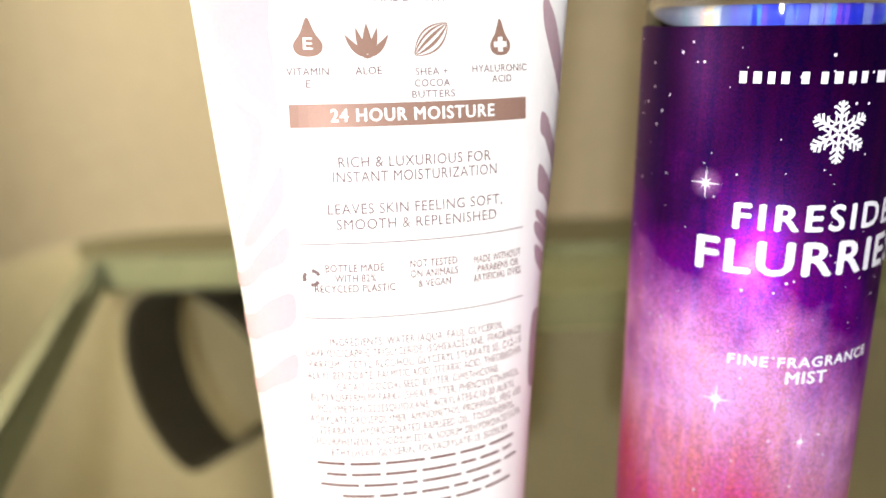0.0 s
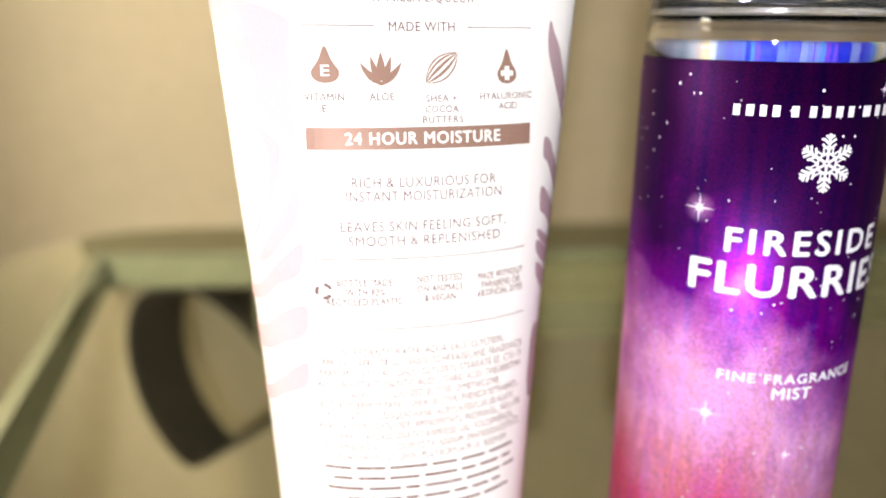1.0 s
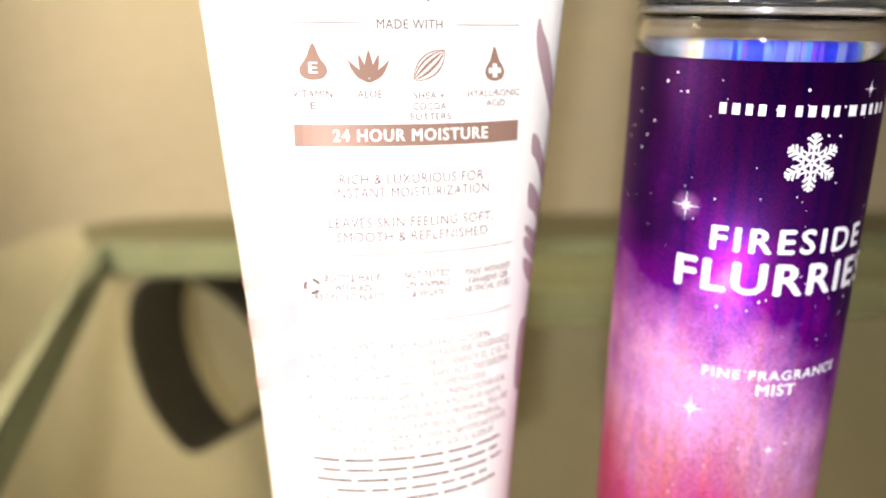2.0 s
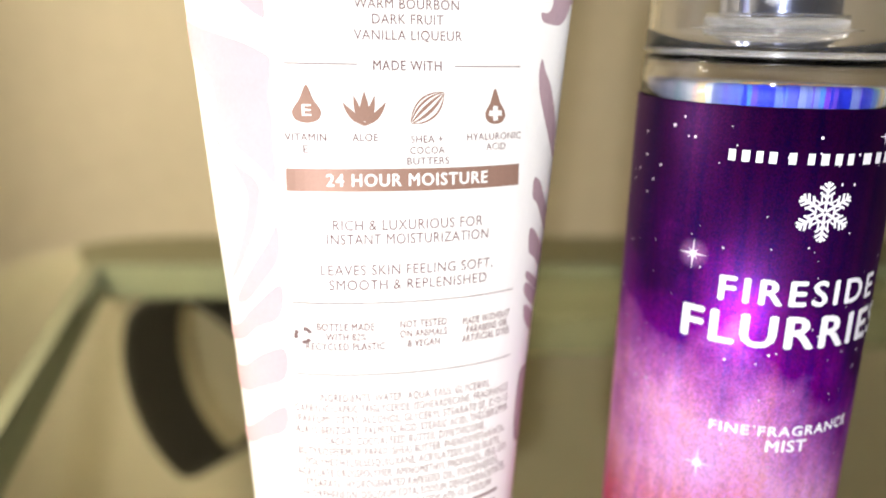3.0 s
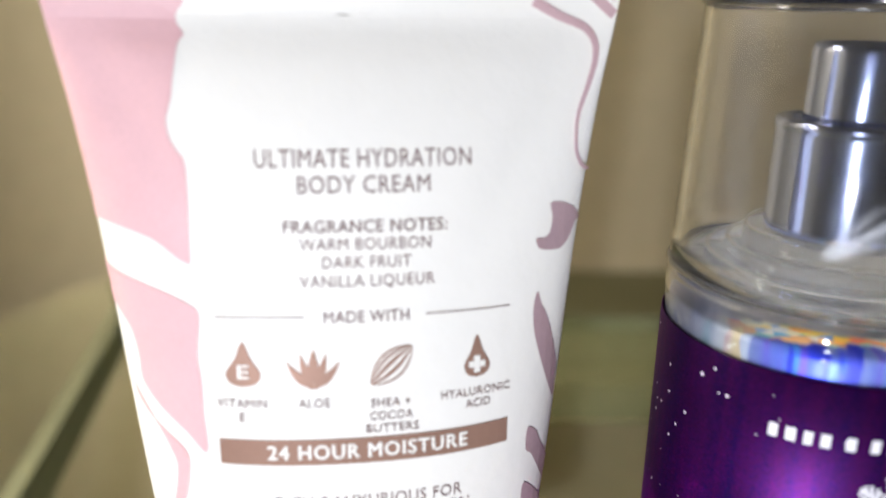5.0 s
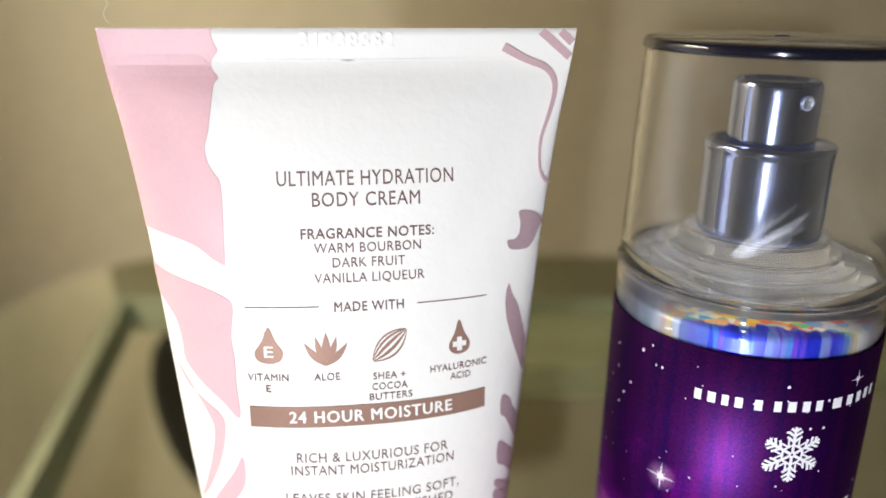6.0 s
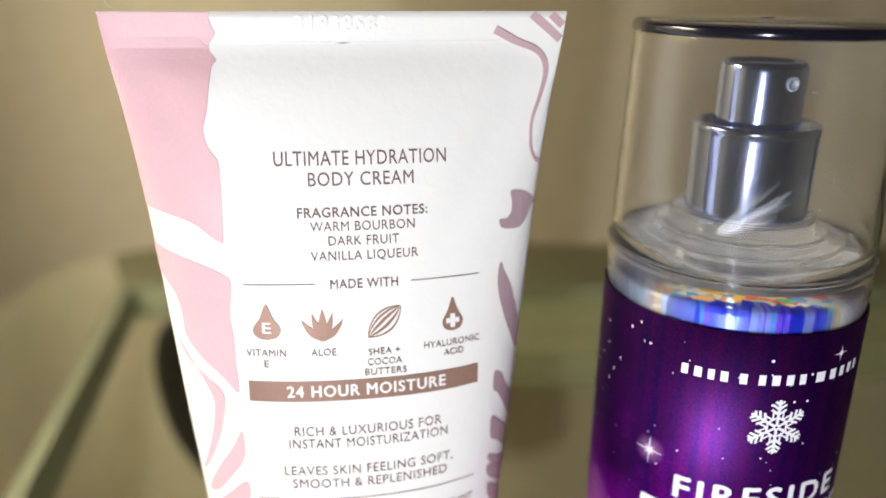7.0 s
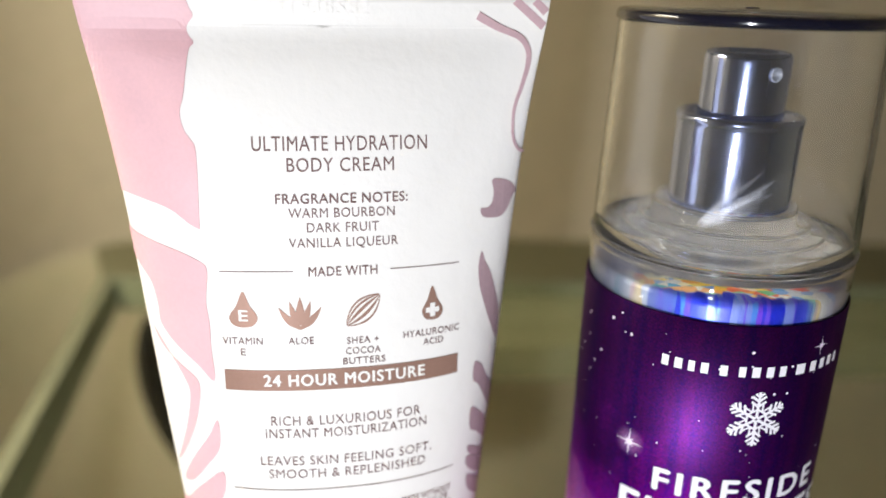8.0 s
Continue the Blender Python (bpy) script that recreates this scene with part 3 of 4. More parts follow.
def cream_tube():
    ob = thing("cream_tube", (-0.0712, 0.0087, 0), "white and pink marbled body cream tube standing on its cap", "tube")
    ob.rotation_euler.z = radians(-1.9)
    bm = bmesh.new()
    n, zs = 120, [0.020 + 0.1608 * k / 64 for k in range(65)] + [0.1809, 0.182, 0.1832, 0.1844, 0.1856]
    rings = []
    for z in zs:
        ring = []
        for k in range(n):
            c = 2 * math.pi * k / n
            u = glide(z, TUBE_Z, TUBE_A) * math.copysign(abs(math.cos(c)) ** 0.95, math.cos(c))
            side = tube_side(u, z)
            ring.append(bm.verts.new(side if math.sin(c) <= 0 else Vector((u, -side.y, side.z))))
        rings.append(ring)
    for a, b in zip(rings, rings[1:]):
        for k in range(n):
            bm.faces.new((a[k], a[(k + 1) % n], b[(k + 1) % n], b[k]))
    bm.faces.new(rings[0][::-1])
    bm.faces.new(rings[-1])
    bmesh.ops.remove_doubles(bm, verts=bm.verts, dist=1e-6)
    bmesh.ops.recalc_face_normals(bm, faces=bm.faces)
    part("body", bm, TUBE_WHITE, ob)
    part("cap", lathe([(0.0, 0.0), (0.0238, 0.0), (0.0246, 0.0008), (0.0246, 0.0192), (0.0240, 0.0199), (0.0, 0.0199)]), CAPWHITE, ob, "white plastic cap")
    # pressed seam below the crimp
    part("crimp_seam", wrap(ribbon_shape([(-0.0372, 0.1808), (0.0, 0.1806), (0.0372, 0.1808)], 0.00035), tube_surface, lift=0.00012), TUBE_WHITE, ob)
    part("embossed_code", wrap(letters("31938582", 0.0150, 0.0024, 0.0, 0.1826, 0.02, 1.2), tube_surface, 0.0015, 0.00018), TUBE_WHITE, ob, "embossed batch code", smooth=False)
    printed = lambda name, bm, mat, label="": part(name, bm, mat, ob, label, smooth=False)
    on = lambda bm, step=0.0015: wrap(bm, tube_surface, step, 0.00015)
    mm = lambda pts: [(u / 1000 + TU, v / 1000) for u, v in pts]

    def line(text, u0, u1, v, h, mat=INK, bold=0.0, name="text_line"):
        printed(name, on(letters(text, (u1 - u0) / 1000, h / 1000, (u0 + u1) / 2000 + TU, v / 1000, bold, 1.08), 0.002), mat)
    line("ULTIMATE HYDRATION", -13.8, 14.6, 161.6, 2.3)
    line("BODY CREAM", -8.4, 9.0, 158.3, 2.2)
    line("FRAGRANCE NOTES:", -10.4, 11.2, 153.2, 1.6, bold=0.018)
    line("WARM BOURBON", -8.4, 9.0, 150.9, 1.55)
    line("DARK FRUIT", -5.5, 6.3, 148.5, 1.55)
    line("VANILLA LIQUEUR", -8.5, 9.5, 146.0, 1.55)
    line("MADE WITH", -5.5, 5.9, 141.2, 1.55, bold=0.012)
    for u0, u1, v, w in ((-19.9, -8.0, 142.1, 0.16), (8.2, 20.3, 141.9, 0.16), (-19.7, 19.7, 102.5, 0.16), (-19.6, 20.0, 89.35, 0.16)):
        printed("rule", on(ribbon_shape(mm([(u0, v), (u1, v)]), w / 1000)), INK)
    # icons
    def drop(u, v, w, h):
        return smooth_loop([(u, v + h * 0.62), (u + w * 0.24, v + h * 0.22), (u + w * 0.5, v - h * 0.10), (u + w * 0.38, v - h * 0.34), (u, v - h * 0.42),
                            (u - w * 0.38, v - h * 0.34), (u - w * 0.5, v - h * 0.10), (u - w * 0.24, v + h * 0.22)], 5)
    printed("drop_icon", on(flat_shape(mm(drop(-16.4, 135.2, 4.6, 5.8)))), TAUPE)
    printed("drop_icon", on(flat_shape(mm(drop(15.4, 134.8, 3.7, 5.7)))), TAUPE)
    part("drop_letter", wrap(letters("E", 0.0014, 0.0018, -0.0164 + TU, 0.1339, 0.03), tube_surface, 0.004, 0.0002), TUBE_WHITE, ob, smooth=False)
    part("plus_mark", wrap(flat_shape(mm(rect(14.95, 133.0, 15.85, 135.4)), mm(rect(14.2, 133.75, 14.94, 134.65)), mm(rect(15.86, 133.75, 16.6, 134.65))), tube_surface, 0.004, 0.0002), TUBE_WHITE, ob, smooth=False)

    # five aloe leaves, the outer pairs bent outwards, parted by thin gaps
    def bent_leaf(u, v, lean, long, wide, bend):
        spine = []
        for i in range(9):
            t = i / 8
            turn = radians(lean + bend * t)
            spine.append((u + long * t * math.sin(turn), v + long * t * math.cos(turn)))
        return ribbon_shape([Vector(p) for p in mm(spine)], [wide / 1000 * w for w in (0.35, 0.72, 0.95, 1.0, 0.92, 0.76, 0.55, 0.3, 0.04)])
    for lean, long, wide, bend, du in ((0, 4.7, 1.5, 0, 0.0), (-24, 4.4, 1.15, 6, -0.35), (24, 4.4, 1.15, -6, 0.35), (-60, 4.7, 1.2, 16, -0.25), (60, 4.7, 1.2, -16, 0.25)):
        printed("leaf_icon", on(bent_leaf(-7.1 + du, 133.1 - abs(lean) * 0.006, lean, long, wide, bend), 0.003), TAUPE)
    printed("leaf_base", on(flat_shape(mm(smooth_loop([(-9.0, 133.9), (-8.0, 132.7), (-7.1, 132.35), (-6.2, 132.7), (-5.2, 133.9), (-6.3, 133.2), (-7.1, 133.0), (-7.9, 133.2)], 3))), 0.003), TAUPE)
    for k, (off, wide) in enumerate(((-1.75, 0.42), (-0.72, 0.75), (0.3, 0.75), (1.15, 0.5), (1.75, 0.36))):
        pts = [(3.4 + c * math.cos(0.72) - off * (1 - (c / 3.9) ** 2) * math.sin(0.72), 135.2 + c * math.sin(0.72) + off * (1 - (c / 3.9) ** 2) * math.cos(0.72)) for c in [-3.7 + 7.4 * i / 14 for i in range(15)]]
        printed("shell_stripe", on(ribbon_shape([Vector(p) for p in mm(pts)], [0.00008 + wide / 1000 * (1 - (i / 7 - 1) ** 2) * 0.62 for i in range(15)]), 0.003), TAUPE)
    line("VITAMIN", -20.0, -13.4, 129.9, 1.2, bold=0.008)
    line("E", -17.1, -16.3, 128.0, 1.2, bold=0.008)
    line("ALOE", -9.2, -5.0, 129.9, 1.2, bold=0.008)
    line("SHEA +", 0.5, 5.9, 129.6, 1.15, bold=0.008)
    line("COCOA", 0.3, 6.2, 127.8, 1.15, bold=0.008)
    line("BUTTERS", -0.2, 7.0, 126.05, 1.15, bold=0.008)
    line("HYALURONIC", 10.2, 20.3, 129.8, 1.15, bold=0.008)
    line("ACID", 13.7, 17.3, 128.1, 1.15, bold=0.008)
    printed("banner", on(flat_shape(mm(rect(-20.0, 121.7, 20.1, 125.4)))), TAUPE, "taupe foil banner")
    part("banner_text", wrap(letters("24 HOUR MOISTURE", 0.0274, 0.0020, 0.0002 + TU, 0.1226, 0.045, 1.14), tube_surface, 0.004, 0.0002), TUBE_WHITE, ob, smooth=False)
    line("RICH & LUXURIOUS FOR", -12.7, 13.2, 115.2, 1.75)
    line("INSTANT MOISTURIZATION", -13.7, 14.3, 112.8, 1.75)
    line("LEAVES SKIN FEELING SOFT,", -14.8, 15.3, 107.5, 1.75)
    line("SMOOTH & REPLENISHED", -13.5, 14.2, 104.9, 1.75)
    for text, u0, u1, v in (("BOTTLE MADE", -15.7, -6.0, 97.6), ("WITH 82%", -14.2, -7.4, 95.8), ("RECYCLED PLASTIC", -17.6, -4.2, 94.0), ("NOT TESTED", -1.5, 6.8, 97.8), ("ON ANIMALS", -1.5, 6.9, 96.0),
                            ("& VEGAN", -0.2, 5.6, 94.2), ("MADE WITHOUT", 9.9, 19.3, 97.4), ("PARABENS OR", 10.6, 18.8, 95.7), ("ARTIFICIAL DYES", 9.8, 19.4, 94.0)):
        line(text, u0, u1, v, 1.3, ROSEINK, 0.012)
    for k in range(3):
        c = [(-18.0 + 1.25 * math.cos(radians(120 * k + 20 + 70 * i / 8)), 96.6 + 1.25 * math.sin(radians(120 * k + 20 + 70 * i / 8))) for i in range(9)]
        printed("recycling_arrow", on(ribbon_shape([Vector(p) for p in mm(c)], [0.0006] * 7 + [0.0009, 0.0001])), INK)
    ingredients = ["INGREDIENTS: WATER (AQUA, EAU), GLYCERIN,", "CAPRYLIC/CAPRIC TRIGLYCERIDE, ISOHEXADECANE, FRAGRANCE", "(PARFUM), CETYL ALCOHOL, GLYCERYL STEARATE SE, C12-15",
                   "ALKYL BENZOATE, PALMITIC ACID, STEARIC ACID, THEOBROMA", "CACAO (COCOA) SEED BUTTER, DIMETHICONE,", "BUTYROSPERMUM PARKII (SHEA) BUTTER, PHENOXYETHANOL,",
                   "POLYMETHYLSILSESQUIOXANE, ACRYLATES/C10-30 ALKYL", "ACRYLATE CROSSPOLYMER, AMINOMETHYL PROPANOL, PEG-100", "STEARATE, HYDROGENATED RAPESEED OIL, TOCOPHEROL,",
                   "CHLORPHENESIN, DISODIUM EDTA, SODIUM DEHYDROACETATE,", "ETHYLHEXYLGLYCERIN, POLYACRYLATE-13, SODIUM"]
    for k, text in enumerate(ingredients):
        half = 19.8 * min(1, len(text) / 52)
        line(text, -half, half, 84.3 - 2.06 * k, 1.42, ROSEINK)
    words = random.Random(11)
    for k, half in enumerate((19, 17.5, 18.6, 15, 17)):
        v, u = 84.3 - 2.06 * (11 + k), -half
        while u < half - 1.5:
            w = min(words.uniform(2.5, 7.5), half - u)
            printed("text_bar", on(flat_shape(mm(rect(u, v + 0.35, u + w, v + 0.85)))), ROSEINK)
            u += w + 0.9
    # marbled pink print beside the text panel
    E = 60.0
    for pts in ([(-E, 186.4), (-23.0, 186.4), (-23.0, 185), (-22.6, 183.4), (-22.1, 182.1), (-23.1, 180.6), (-23.0, 179.3), (-22.2, 178.0), (-22.9, 177.0), (-23.4, 174.4), (-24.0, 170.2), (-24.7, 167.4), (-24.3, 165.0), (-23.4, 163.5),
                 (-22.6, 162.1), (-22.5, 158), (-22.6, 153.0), (-22.65, 149.3), (-22.75, 149.0), (-24.3, 149.8), (-27.3, 152.1), (-31.4, 153.5), (-35.1, 154.3), (-E, 154.8)],
                [(-36, 148.8), (-34.3, 148.0), (-32.2, 147.1), (-29.2, 146.1), (-26.2, 145.1), (-23.2, 143.7), (-21.9, 142.2), (-22.4, 137.0), (-22.0, 133.1), (-22.0, 128.8), (-21.8, 123.0), (-24.5, 125.7), (-27.9, 128.7), (-30.4, 132.0), (-30.7, 135.2), (-31.5, 139.0), (-33.6, 142.0), (-36, 144.7)],
                [(-32.2, 131.2), (-30.4, 127.8), (-27.6, 125.3), (-24.9, 123.0), (-24.5, 120.1), (-25.7, 114.3), (-28.1, 108.0), (-30.0, 104.5), (-29.1, 107.5), (-27.2, 114.3), (-26.3, 120.0), (-27.2, 123.0), (-28.8, 126.0), (-31.0, 129.5)],
                [(-21.8, 115.6), (-23.5, 112.4), (-26.9, 106.6), (-29.0, 101.3), (-27.2, 101.8), (-24.2, 106.1), (-21.8, 110.2)],
                [(-21.6, 105.4), (-21.9, 99.8), (-25.8, 97.0), (-29.5, 93.1), (-E, 88.0), (-E, 90.5), (-30.0, 95.7), (-26.4, 100.5)],
                [(-21.3, 93.6), (-21.3, 88.3), (-25.8, 85.4), (-29.1, 83.0), (-E, 79.0), (-E, 84.0), (-29.5, 87.8), (-25.5, 91.7)],
                [(-21.4, 82.5), (-21.5, 78.2), (-25.5, 75.3), (-28.7, 71.9), (-30.0, 73.0), (-28.9, 74.8), (-24.8, 80.1)]):
        dense = [(max(p[0], -39.6), p[1]) for p in pts]
        printed("pink_swirl", wrap(flat_shape(mm(smooth_loop(dense, 4))), tube_surface, 0.0007, 0.00014), PINK)
    # veins and mauve shapes on the other flank
    printed("pink_vein", wrap(ribbon_shape(smooth_loop(mm([(23.7, 182.7), (27.3, 180.8), (30.9, 179.3), (32.4, 177.4), (32.5, 175.0), (31.5, 171.6), (30.1, 167.8), (29.8, 164.9), (30.0, 162.5), (31.0, 160.6), (32.6, 159.8)]), 6, False),
                                               [0.0014 - 0.0009 * min(1, i / 40) for i in range(61)]), tube_surface, 0.0015, 0.0004), VEIN)
    for a, b in (((30.1, 185.2), (35.3, 181.0)), ((33.5, 185.2), (35.6, 183.3))):
        printed("pink_vein", on(ribbon_shape(mm([a, b]), 0.0014)), VEIN)
    for pts in ([(26.3, 155.7), (28.0, 155.7), (30.0, 154.8), (31.6, 152.8), (30.7, 152.4), (29.7, 150.4), (28.3, 149.0), (26.2, 149.0), (24.6, 149.5), (24.2, 150.9), (25.5, 150.9), (26.4, 151.9), (26.6, 153.8)],
                [(24.6, 143.2), (25.3, 141.3), (26.7, 138.4), (28.0, 133.6), (28.6, 130.7), (28.4, 128.3), (28.2, 125.4), (26.5, 129.7), (25.2, 133.6), (24.2, 137.4), (24.0, 140.8)],
                [(23.6, 122.5), (25.1, 121.5), (26.1, 119.1), (28.7, 112.9), (28.4, 109.0), (25.8, 114.8), (24.5, 117.7), (23.4, 119.1)],
                [(23.4, 113.4), (26.8, 108.5), (27.5, 103.2), (24.8, 107.1), (23.1, 109.0)],
                [(23.2, 105.0), (27.2, 101.0), (26.8, 99.7), (23.0, 103.5)], [(23.0, 102.9), (27.0, 98.6), (26.8, 95.8), (22.8, 100.4)],
                [(23.0, 98.4), (26.7, 94.0), (26.4, 90.7), (23.2, 95.0)], [(22.8, 84.4), (25.8, 82.5), (25.0, 70.0), (22.0, 71.0)]):
        printed("mauve_swirl", on(flat_shape(mm(smooth_loop(pts, 4)))), MAUVE)
    # the far side: pink panel in a gold oval
    far = lambda bm, step=0.0018, lift=0.00012: wrap(bm, tube_far_surface, step, lift)

    def oval(w, h, r, cz, n=10):
        out = []
        for cx, cy, a0 in ((w - r, h - r, 0), (-w + r, h - r, 90), (-w + r, -h + r, 180), (w - r, -h + r, 270)):
            out += [(cx + r * math.cos(radians(a0 + 90 * k / n)), cz + cy + r * math.sin(radians(a0 + 90 * k / n))) for k in range(n + 1)]
        return out
    printed("front_panel", far(flat_shape(oval(0.0196, 0.0263, 0.0175, 0.1065))), PINK, "pink oval panel")
    ringline = [Vector(p) for p in oval(0.0208, 0.0275, 0.0185, 0.1065)]
    printed("gold_frame", far(ribbon_shape(ringline + ringline[:2], 0.0027), lift=0.0002), GOLD, "gold foil oval frame")
    for text, w, h, z, b in (("COZY", 0.0185, 0.0052, 0.1045, 0.0), ("VANILLA", 0.0305, 0.0053, 0.0972, 0.02), ("BOURBON", 0.0305, 0.0052, 0.0902, 0.0)):
        printed("front_text", far(letters(text, w, h, 0, z, b), 0.004, 0.0002), WHITEPRINT)
    for u0, u1 in ((-16, -8.6), (-7.4, -6.0), (-4.6, 4.4), (5.6, 16)):
        printed("front_bar", far(flat_shape(rect(u0 / 1000, 0.1172, u1 / 1000, 0.1187)), lift=0.0002), GOLD)
    for pts in ([(-6, 178), (2, 168), (8, 158), (14, 146), (21, 136), (23, 142), (18, 156), (10, 170), (2, 180)], [(-30, 128), (-25, 124), (-23, 112), (-27, 114), (-30, 120)], [(-28, 104), (-23, 98), (-22, 94), (-28, 99)],
                [(-27, 92), (-20, 80), (-8, 74), (8, 73), (20, 80), (14, 76), (2, 71), (-14, 73), (-24, 82)], [(24, 118), (27, 100), (25, 88), (22, 82), (23.5, 100)]):
        printed("pink_swirl", far(flat_shape([(u / 1000, v / 1000) for u, v in smooth_loop(pts, 4)])), LILAC)
    # loose fibre on the crimp's corner
    hair = smooth_loop([(-0.0345, 0, 0.1856), (-0.0362, -0.0004, 0.1863), (-0.0366, -0.0004, 0.1877), (-0.0360, 0, 0.1889), (-0.0364, 0.0003, 0.1899)], 4, False)
    bm = bmesh.new()
    rows = [[bm.verts.new(p + Vector((0.00006 * math.cos(c), 0.00006 * math.sin(c), 0))) for c in (0, 2.1, 4.2)] for p in hair]
    for a, b in zip(rows, rows[1:]):
        for k in range(3):
            bm.faces.new((a[k], a[(k + 1) % 3], b[(k + 1) % 3], b[k]))
    part("loose_fibre", bm, FIBRE, ob, "pale loose fibre")


cream_tube()


# ---- the mist bottle ----
BR = 0.0235
MID = -96.4  # the label's middle, degrees round the bottle


def bottle_surface(u, v, lift):
    c = radians(MID) + u / BR
    return Vector(((BR + lift) * math.cos(c), (BR + lift) * math.sin(c), v))


def mist_bottle():
    ob = thing("mist_bottle", (0, 0, 0), "clear fragrance mist bottle with purple night-sky foil label and clear cap", "bottle")
    part("label", lathe([(0.0, 0.0002), (0.0215, 0.0), (0.0229, 0.0006), (BR, 0.0024), (BR, 0.070), (BR, 0.1366), (BR - 0.0002, 0.1368), (BR - 0.0003, 0.1367)], 160), LABEL, ob, "purple to pink metallic night-sky label")
    part("neck_foil", lathe([(0.0, 0.1404), (0.0120, 0.1404), (0.0214, 0.1402), (0.0220, 0.1398), (0.0222, 0.1390), (0.0222, 0.1350)], 128), FOIL, ob, "silver holographic foil under the shoulder, its rainbow reflections painted in")
    part("shoulder", lathe([(BR - 0.0006, 0.1345), (BR - 0.0005, 0.1368), (BR - 0.0002, 0.1400), (BR - 0.0003, 0.1436), (0.0228, 0.1443), (0.0120, 0.1444), (0.0, 0.1444), (0.0, 0.1438), (0.0120, 0.1438), (0.0220, 0.1436), (0.0225, 0.1430),
                            (0.0226, 0.1400), (0.0226, 0.1345)], 128, True), MISTGLASS, ob, "clear plastic shoulder").visible_shadow = False
    part("shoulder_ring", lathe([(0.0216, 0.1446), (0.0231, 0.1446), (0.0235, 0.1450), (0.0231, 0.1455), (0.0216, 0.1455)], 128, True), RINGCLEAR, ob, "clear plastic ring").visible_shadow = False
    part("pump_seat", lathe(crisp([(0.0, 0.1446), (0.0208, 0.1446), (0.0208, 0.1458), (0.0180, 0.1460), (0.0178, 0.1470), (0.0152, 0.1473), (0.0150, 0.1484), (0.0128, 0.1487), (0.0126, 0.1509), (0.0, 0.1510)]), 128),
         SEATCLEAR, ob, "stepped clear plastic seat under the pump").visible_shadow = False
    for r, z in ((0.0205, 0.1459), (0.0176, 0.1471), (0.0148, 0.1485), (0.0123, 0.1510)):
        part("seat_lip", lathe([(r + 0.0003 * math.cos(k * math.pi / 4), z + 0.0003 + 0.0003 * math.sin(k * math.pi / 4)) for k in range(8)], 96, True), CLEAR, ob, "clear moulded lip").visible_shadow = False
    cap = part("cap", lathe([(0.0231, 0.1456), (0.0230, 0.149), (0.0225, 0.165), (0.0219, 0.1815), (0.0216, 0.1838), (0.0207, 0.1846), (0.0, 0.1848), (0.0, 0.1836), (0.0200, 0.1834), (0.0206, 0.1828),
                             (0.0208, 0.1815), (0.0214, 0.165), (0.0219, 0.149), (0.0219, 0.1456)], 128, True), CLEAR, ob, "clear acrylic cap")
    cap.visible_shadow = False
    # added dark ring that stands in for total internal reflection at the edge
    part("rim_reflection", lathe([(0.0219, 0.1826), (0.0223, 0.1828), (0.02225, 0.1837), (0.0220, 0.1843), (0.0215, 0.1844), (0.0215, 0.1839), (0.0217, 0.1831)], 128, True), DARKRIM, cap, "added dark ring for the inner reflection at the cap's edge")
    part("mould_mark", box(bmesh.new(), (-0.0012, -0.0002, 0.1848), (0.0012, 0.0002, 0.18495)), DARKRIM, cap)
    shift = Matrix.Translation((0.0006, 0.0, 0.0))
    for name, profile, label in (("pump_collar", [(0.0, 0.1511), (0.0102, 0.1511), (0.0105, 0.1514), (0.0106, 0.1518), (0.0106, 0.1522), (0.01065, 0.1600), (0.0107, 0.1655), (0.01075, 0.1660), (0.01088, 0.1664), (0.01088, 0.1669), (0.0106, 0.1674), (0.0098, 0.1675), (0.0091, 0.1671),
                                                  (0.0088, 0.1663), (0.0080, 0.1660), (0.0078, 0.1650), (0.0078, 0.160)], "chrome pump collar"),
                                 ("spray_head", [(0.0072, 0.160), (0.00725, 0.1700), (0.00725, 0.1766), (0.0072, 0.1771), (0.0070, 0.1776), (0.0066, 0.1780), (0.0061, 0.1779), (0.0058, 0.1772), (0.0, 0.1770)], "chrome spray head")):
        bm = lathe(crisp(profile), 96)
        bmesh.ops.transform(bm, matrix=shift, verts=bm.verts)
        head = part(name, bm, CHROME, ob, label)
    tip = lathe([(0.0, 0.0), (0.00115, 0.0), (0.00125, 0.0004), (0.0009, 0.0005), (0.0009, 0.0003), (0.0, 0.0003)], 32)
    c = radians(-82)
    bmesh.ops.transform(tip, matrix=Matrix.Translation((0.0006 + 0.0071 * math.cos(c), 0.0071 * math.sin(c), 0.1747)) @ Matrix.Rotation(c, 4, "Z") @ Matrix.Rotation(radians(90), 4, "Y"), verts=tip.verts)
    part("nozzle", tip, NOZZLE, head, "pale spray nozzle")
    # dry scuffs fanning over the cap's lower front, their reflection painted as pale film
    rub = random.Random(3)
    for k in range(15):
        lean = 24 + 1.9 * k + rub.uniform(-4, 4)
        long, u, z = rub.uniform(0.006, 0.0125), -0.0046 + rub.uniform(0, 0.002), 0.1522 + rub.uniform(0, 0.0012)
        ends = [Vector((u + long * t * math.cos(radians(lean)), z + long * t * math.sin(radians(lean)))) for t in (0, 0.2, 0.4, 0.6, 0.8, 1.0)]
        bm = ribbon_shape(ends, [0.0002] + [rub.uniform(0.0004, 0.0014) for j in range(4)] + [0.0001])
        for v in bm.verts:
            c = radians(-121) + v.co.x / 0.0227
            r = 0.0228 - 0.0267 * (v.co.y - 0.150) + 0.00004 + 0.00001 * k
            v.co = Vector((r * math.cos(c), r * math.sin(c), v.co.y))
        part("scuff_glint", bm, SCUFF, cap, "dry scuff with its pale reflection painted on", smooth=False).visible_shadow = False
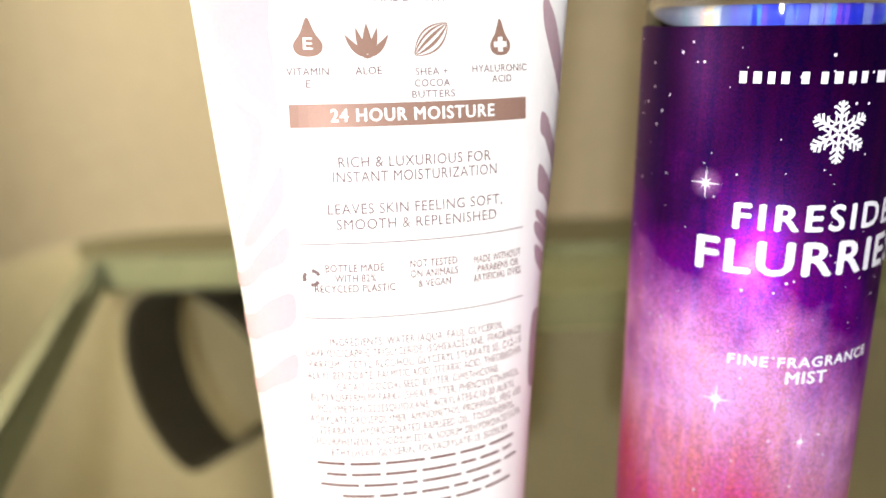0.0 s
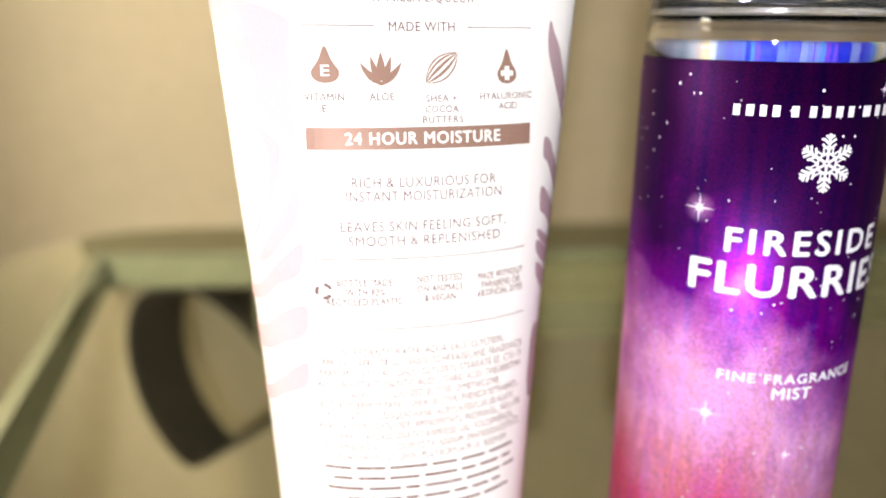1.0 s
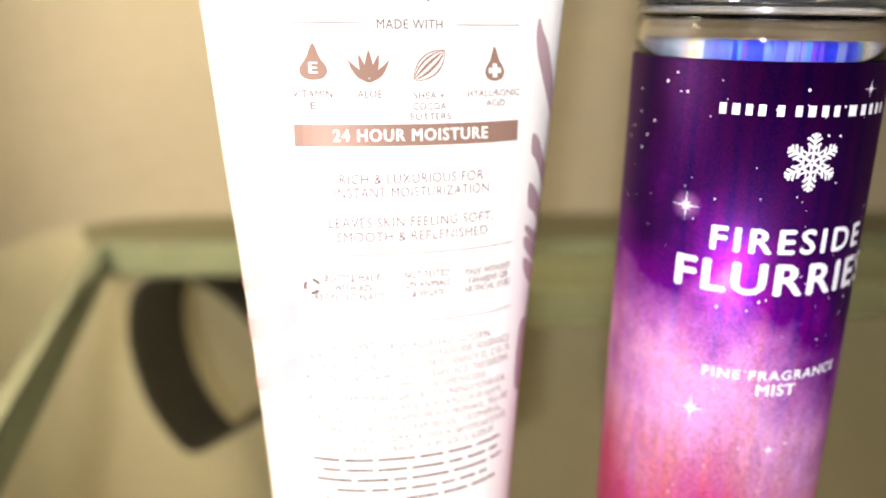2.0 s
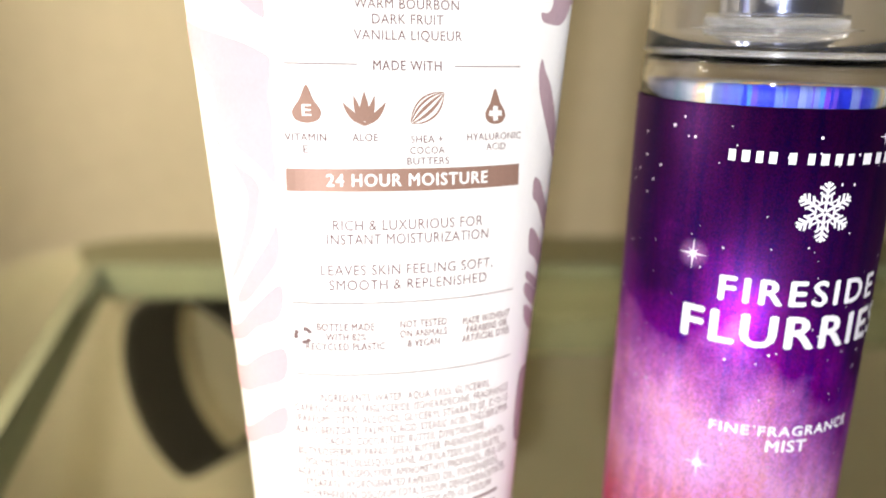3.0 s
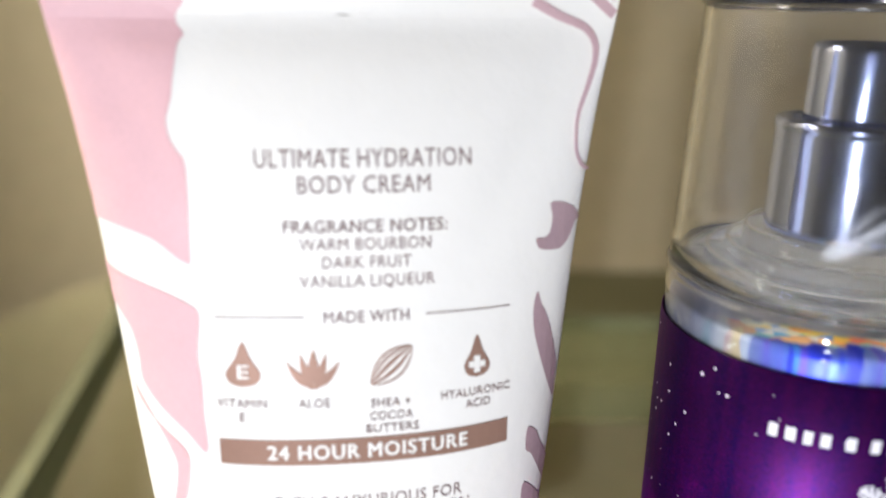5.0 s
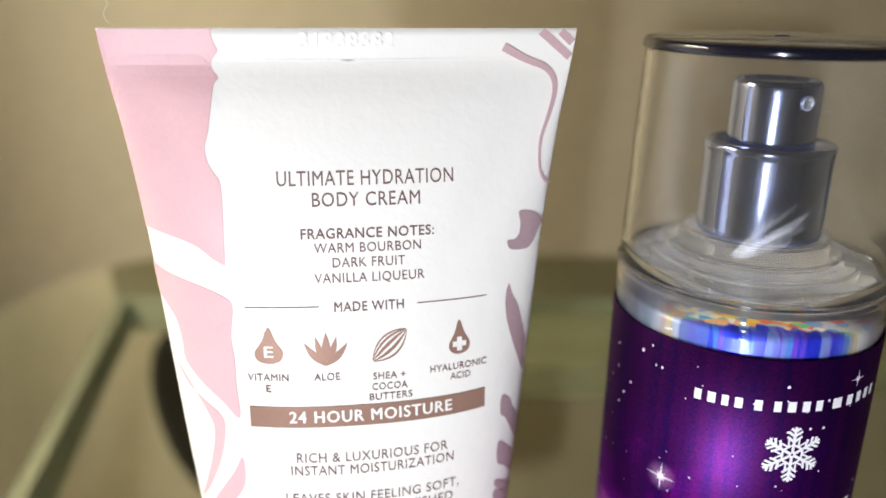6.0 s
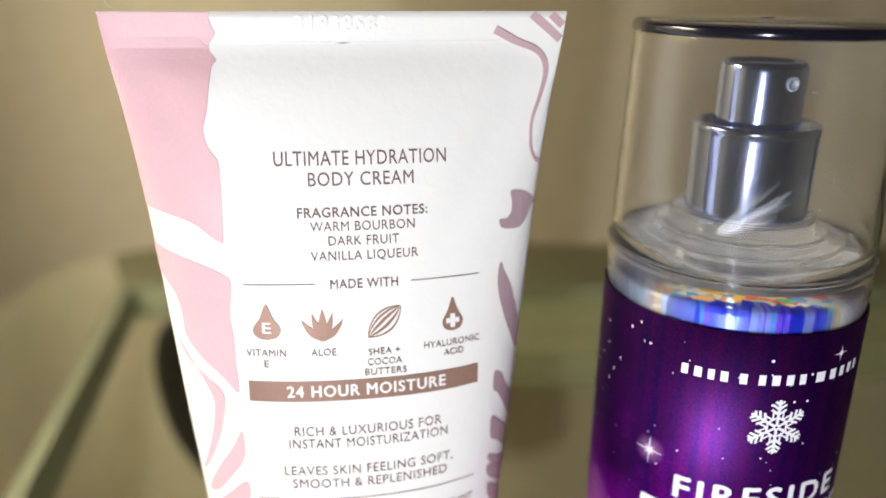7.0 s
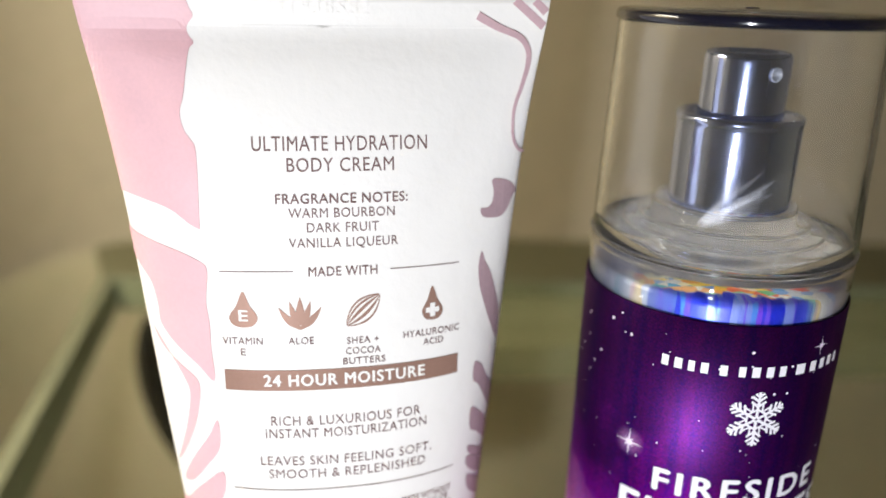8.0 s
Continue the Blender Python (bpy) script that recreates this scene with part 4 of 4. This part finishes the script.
    on = lambda bm, step=0.0012, lift=0.00010: wrap(bm, bottle_surface, step, lift)
    arc = lambda deg: radians(deg - MID) * BR

    def line(text, d0, d1, z, h, bold, spread=1.0):
        part("text_line", on(letters(text, arc(d1) - arc(d0), h, (arc(d0) + arc(d1)) / 2, z, bold, spread), 0.0012), WHITEPRINT, ob, smooth=False)
    at = -137.5
    for widths in ((4.1, 4.5, 3.8, 4.3), (4.3,), (4.1, 4.9, 4.6, 4.3), (6.6, 5.0, 4.3, 4.4, 3.8)):
        for w in widths:
            part("name_bar", on(flat_shape(rect(arc(at + 0.16 * w), 0.1277, arc(at + 0.84 * w), 0.1296))), WHITEPRINT, ob, smooth=False)
            at += w + 1.05
        at += 2.0
    line("FIRESIDE", -133.8, -57.5, 0.1032, 0.0044, 0.05, 1.25)
    line("FLURRIES", -148.0, -45.0, 0.0953, 0.0058, 0.05, 1.12)
    line("FINE FRAGRANCE", -131.0, -62.0, 0.0781, 0.0019, 0.05, 1.15)
    line("MIST", -106.3, -87.5, 0.0749, 0.0023, 0.05, 1.1)
    # snowflake
    flake = []
    for k in range(6):
        c, s = math.cos(radians(60 * k + 90)), math.sin(radians(60 * k + 90))
        turn = lambda x, y: Vector((x * c - y * s, 0.1198 + x * s + y * c))
        flake.append(ribbon_shape([turn(0.0002, 0), turn(0.0052, 0)], 0.00052))
        for at, long in ((0.0024, 0.0016), (0.0034, 0.0015), (0.0043, 0.0010)):
            for side in (-1, 1):
                flake.append(ribbon_shape([turn(at, 0), turn(at + long * 0.62, side * long * 0.78)], 0.00045))
        flake.append(ribbon_shape([turn(0.0019, 0), turn(0.0019 * 0.5, 0.0019 * 0.866)], 0.00038))
        for side in (-1, 1):
            flake.append(ribbon_shape([turn(0.0019 * 0.75, 0.0019 * 0.433), turn(0.0030 * 0.866 + side * 0.0004, 0.0030 * 0.5 - side * 0.0006)], 0.00032))
    part("snowflake", on(join(*flake), 0.002), WHITEPRINT, ob, "white printed snowflake", smooth=False)

    def sparkle(u, z, size, rays=8):
        pts = []
        for k in range(rays * 2):
            r = (size if k % 4 == 0 else size * 0.45) if k % 2 == 0 else size * 0.17
            pts.append((u + r * math.sin(math.pi * k / rays), z + r * math.cos(math.pi * k / rays)))
        return flat_shape(pts)
    for d, z, size in ((-146.9, 0.1105, 0.0029), (-134.4, 0.0705, 0.0034), (-96.3, 0.0631, 0.0020), (-70.0, 0.1322, 0.0018)):
        part("printed_star", on(sparkle(arc(d), z, size)), STARPRINT, ob, "pale printed star", smooth=False)
    rng = random.Random(7)
    dots = [(-162.5, 0.1325, 0.00032), (-102.1, 0.1322, 0.0003), (-157.5, 0.1342, 0.00022)]
    for k in range(230):
        dots.append((rng.uniform(-200, 20), 0.030 + 0.105 * rng.random() ** 0.8, rng.choice((0.00010, 0.00013, 0.00018, 0.00026))))
    shapes = []
    for d, z, r in dots:
        shapes.append([(arc(d) + r * math.cos(math.pi * k / 4), z + r * math.sin(math.pi * k / 4)) for k in range(8)])
    bm = flat_shape(*shapes)
    for v in bm.verts:
        v.co = bottle_surface(v.co.x, v.co.y, 0.00008)
    tagged(part("printed_dots", bm, STARPRINT, ob, "tiny pale printed stars", smooth=False), kind="stuff")


mist_bottle()
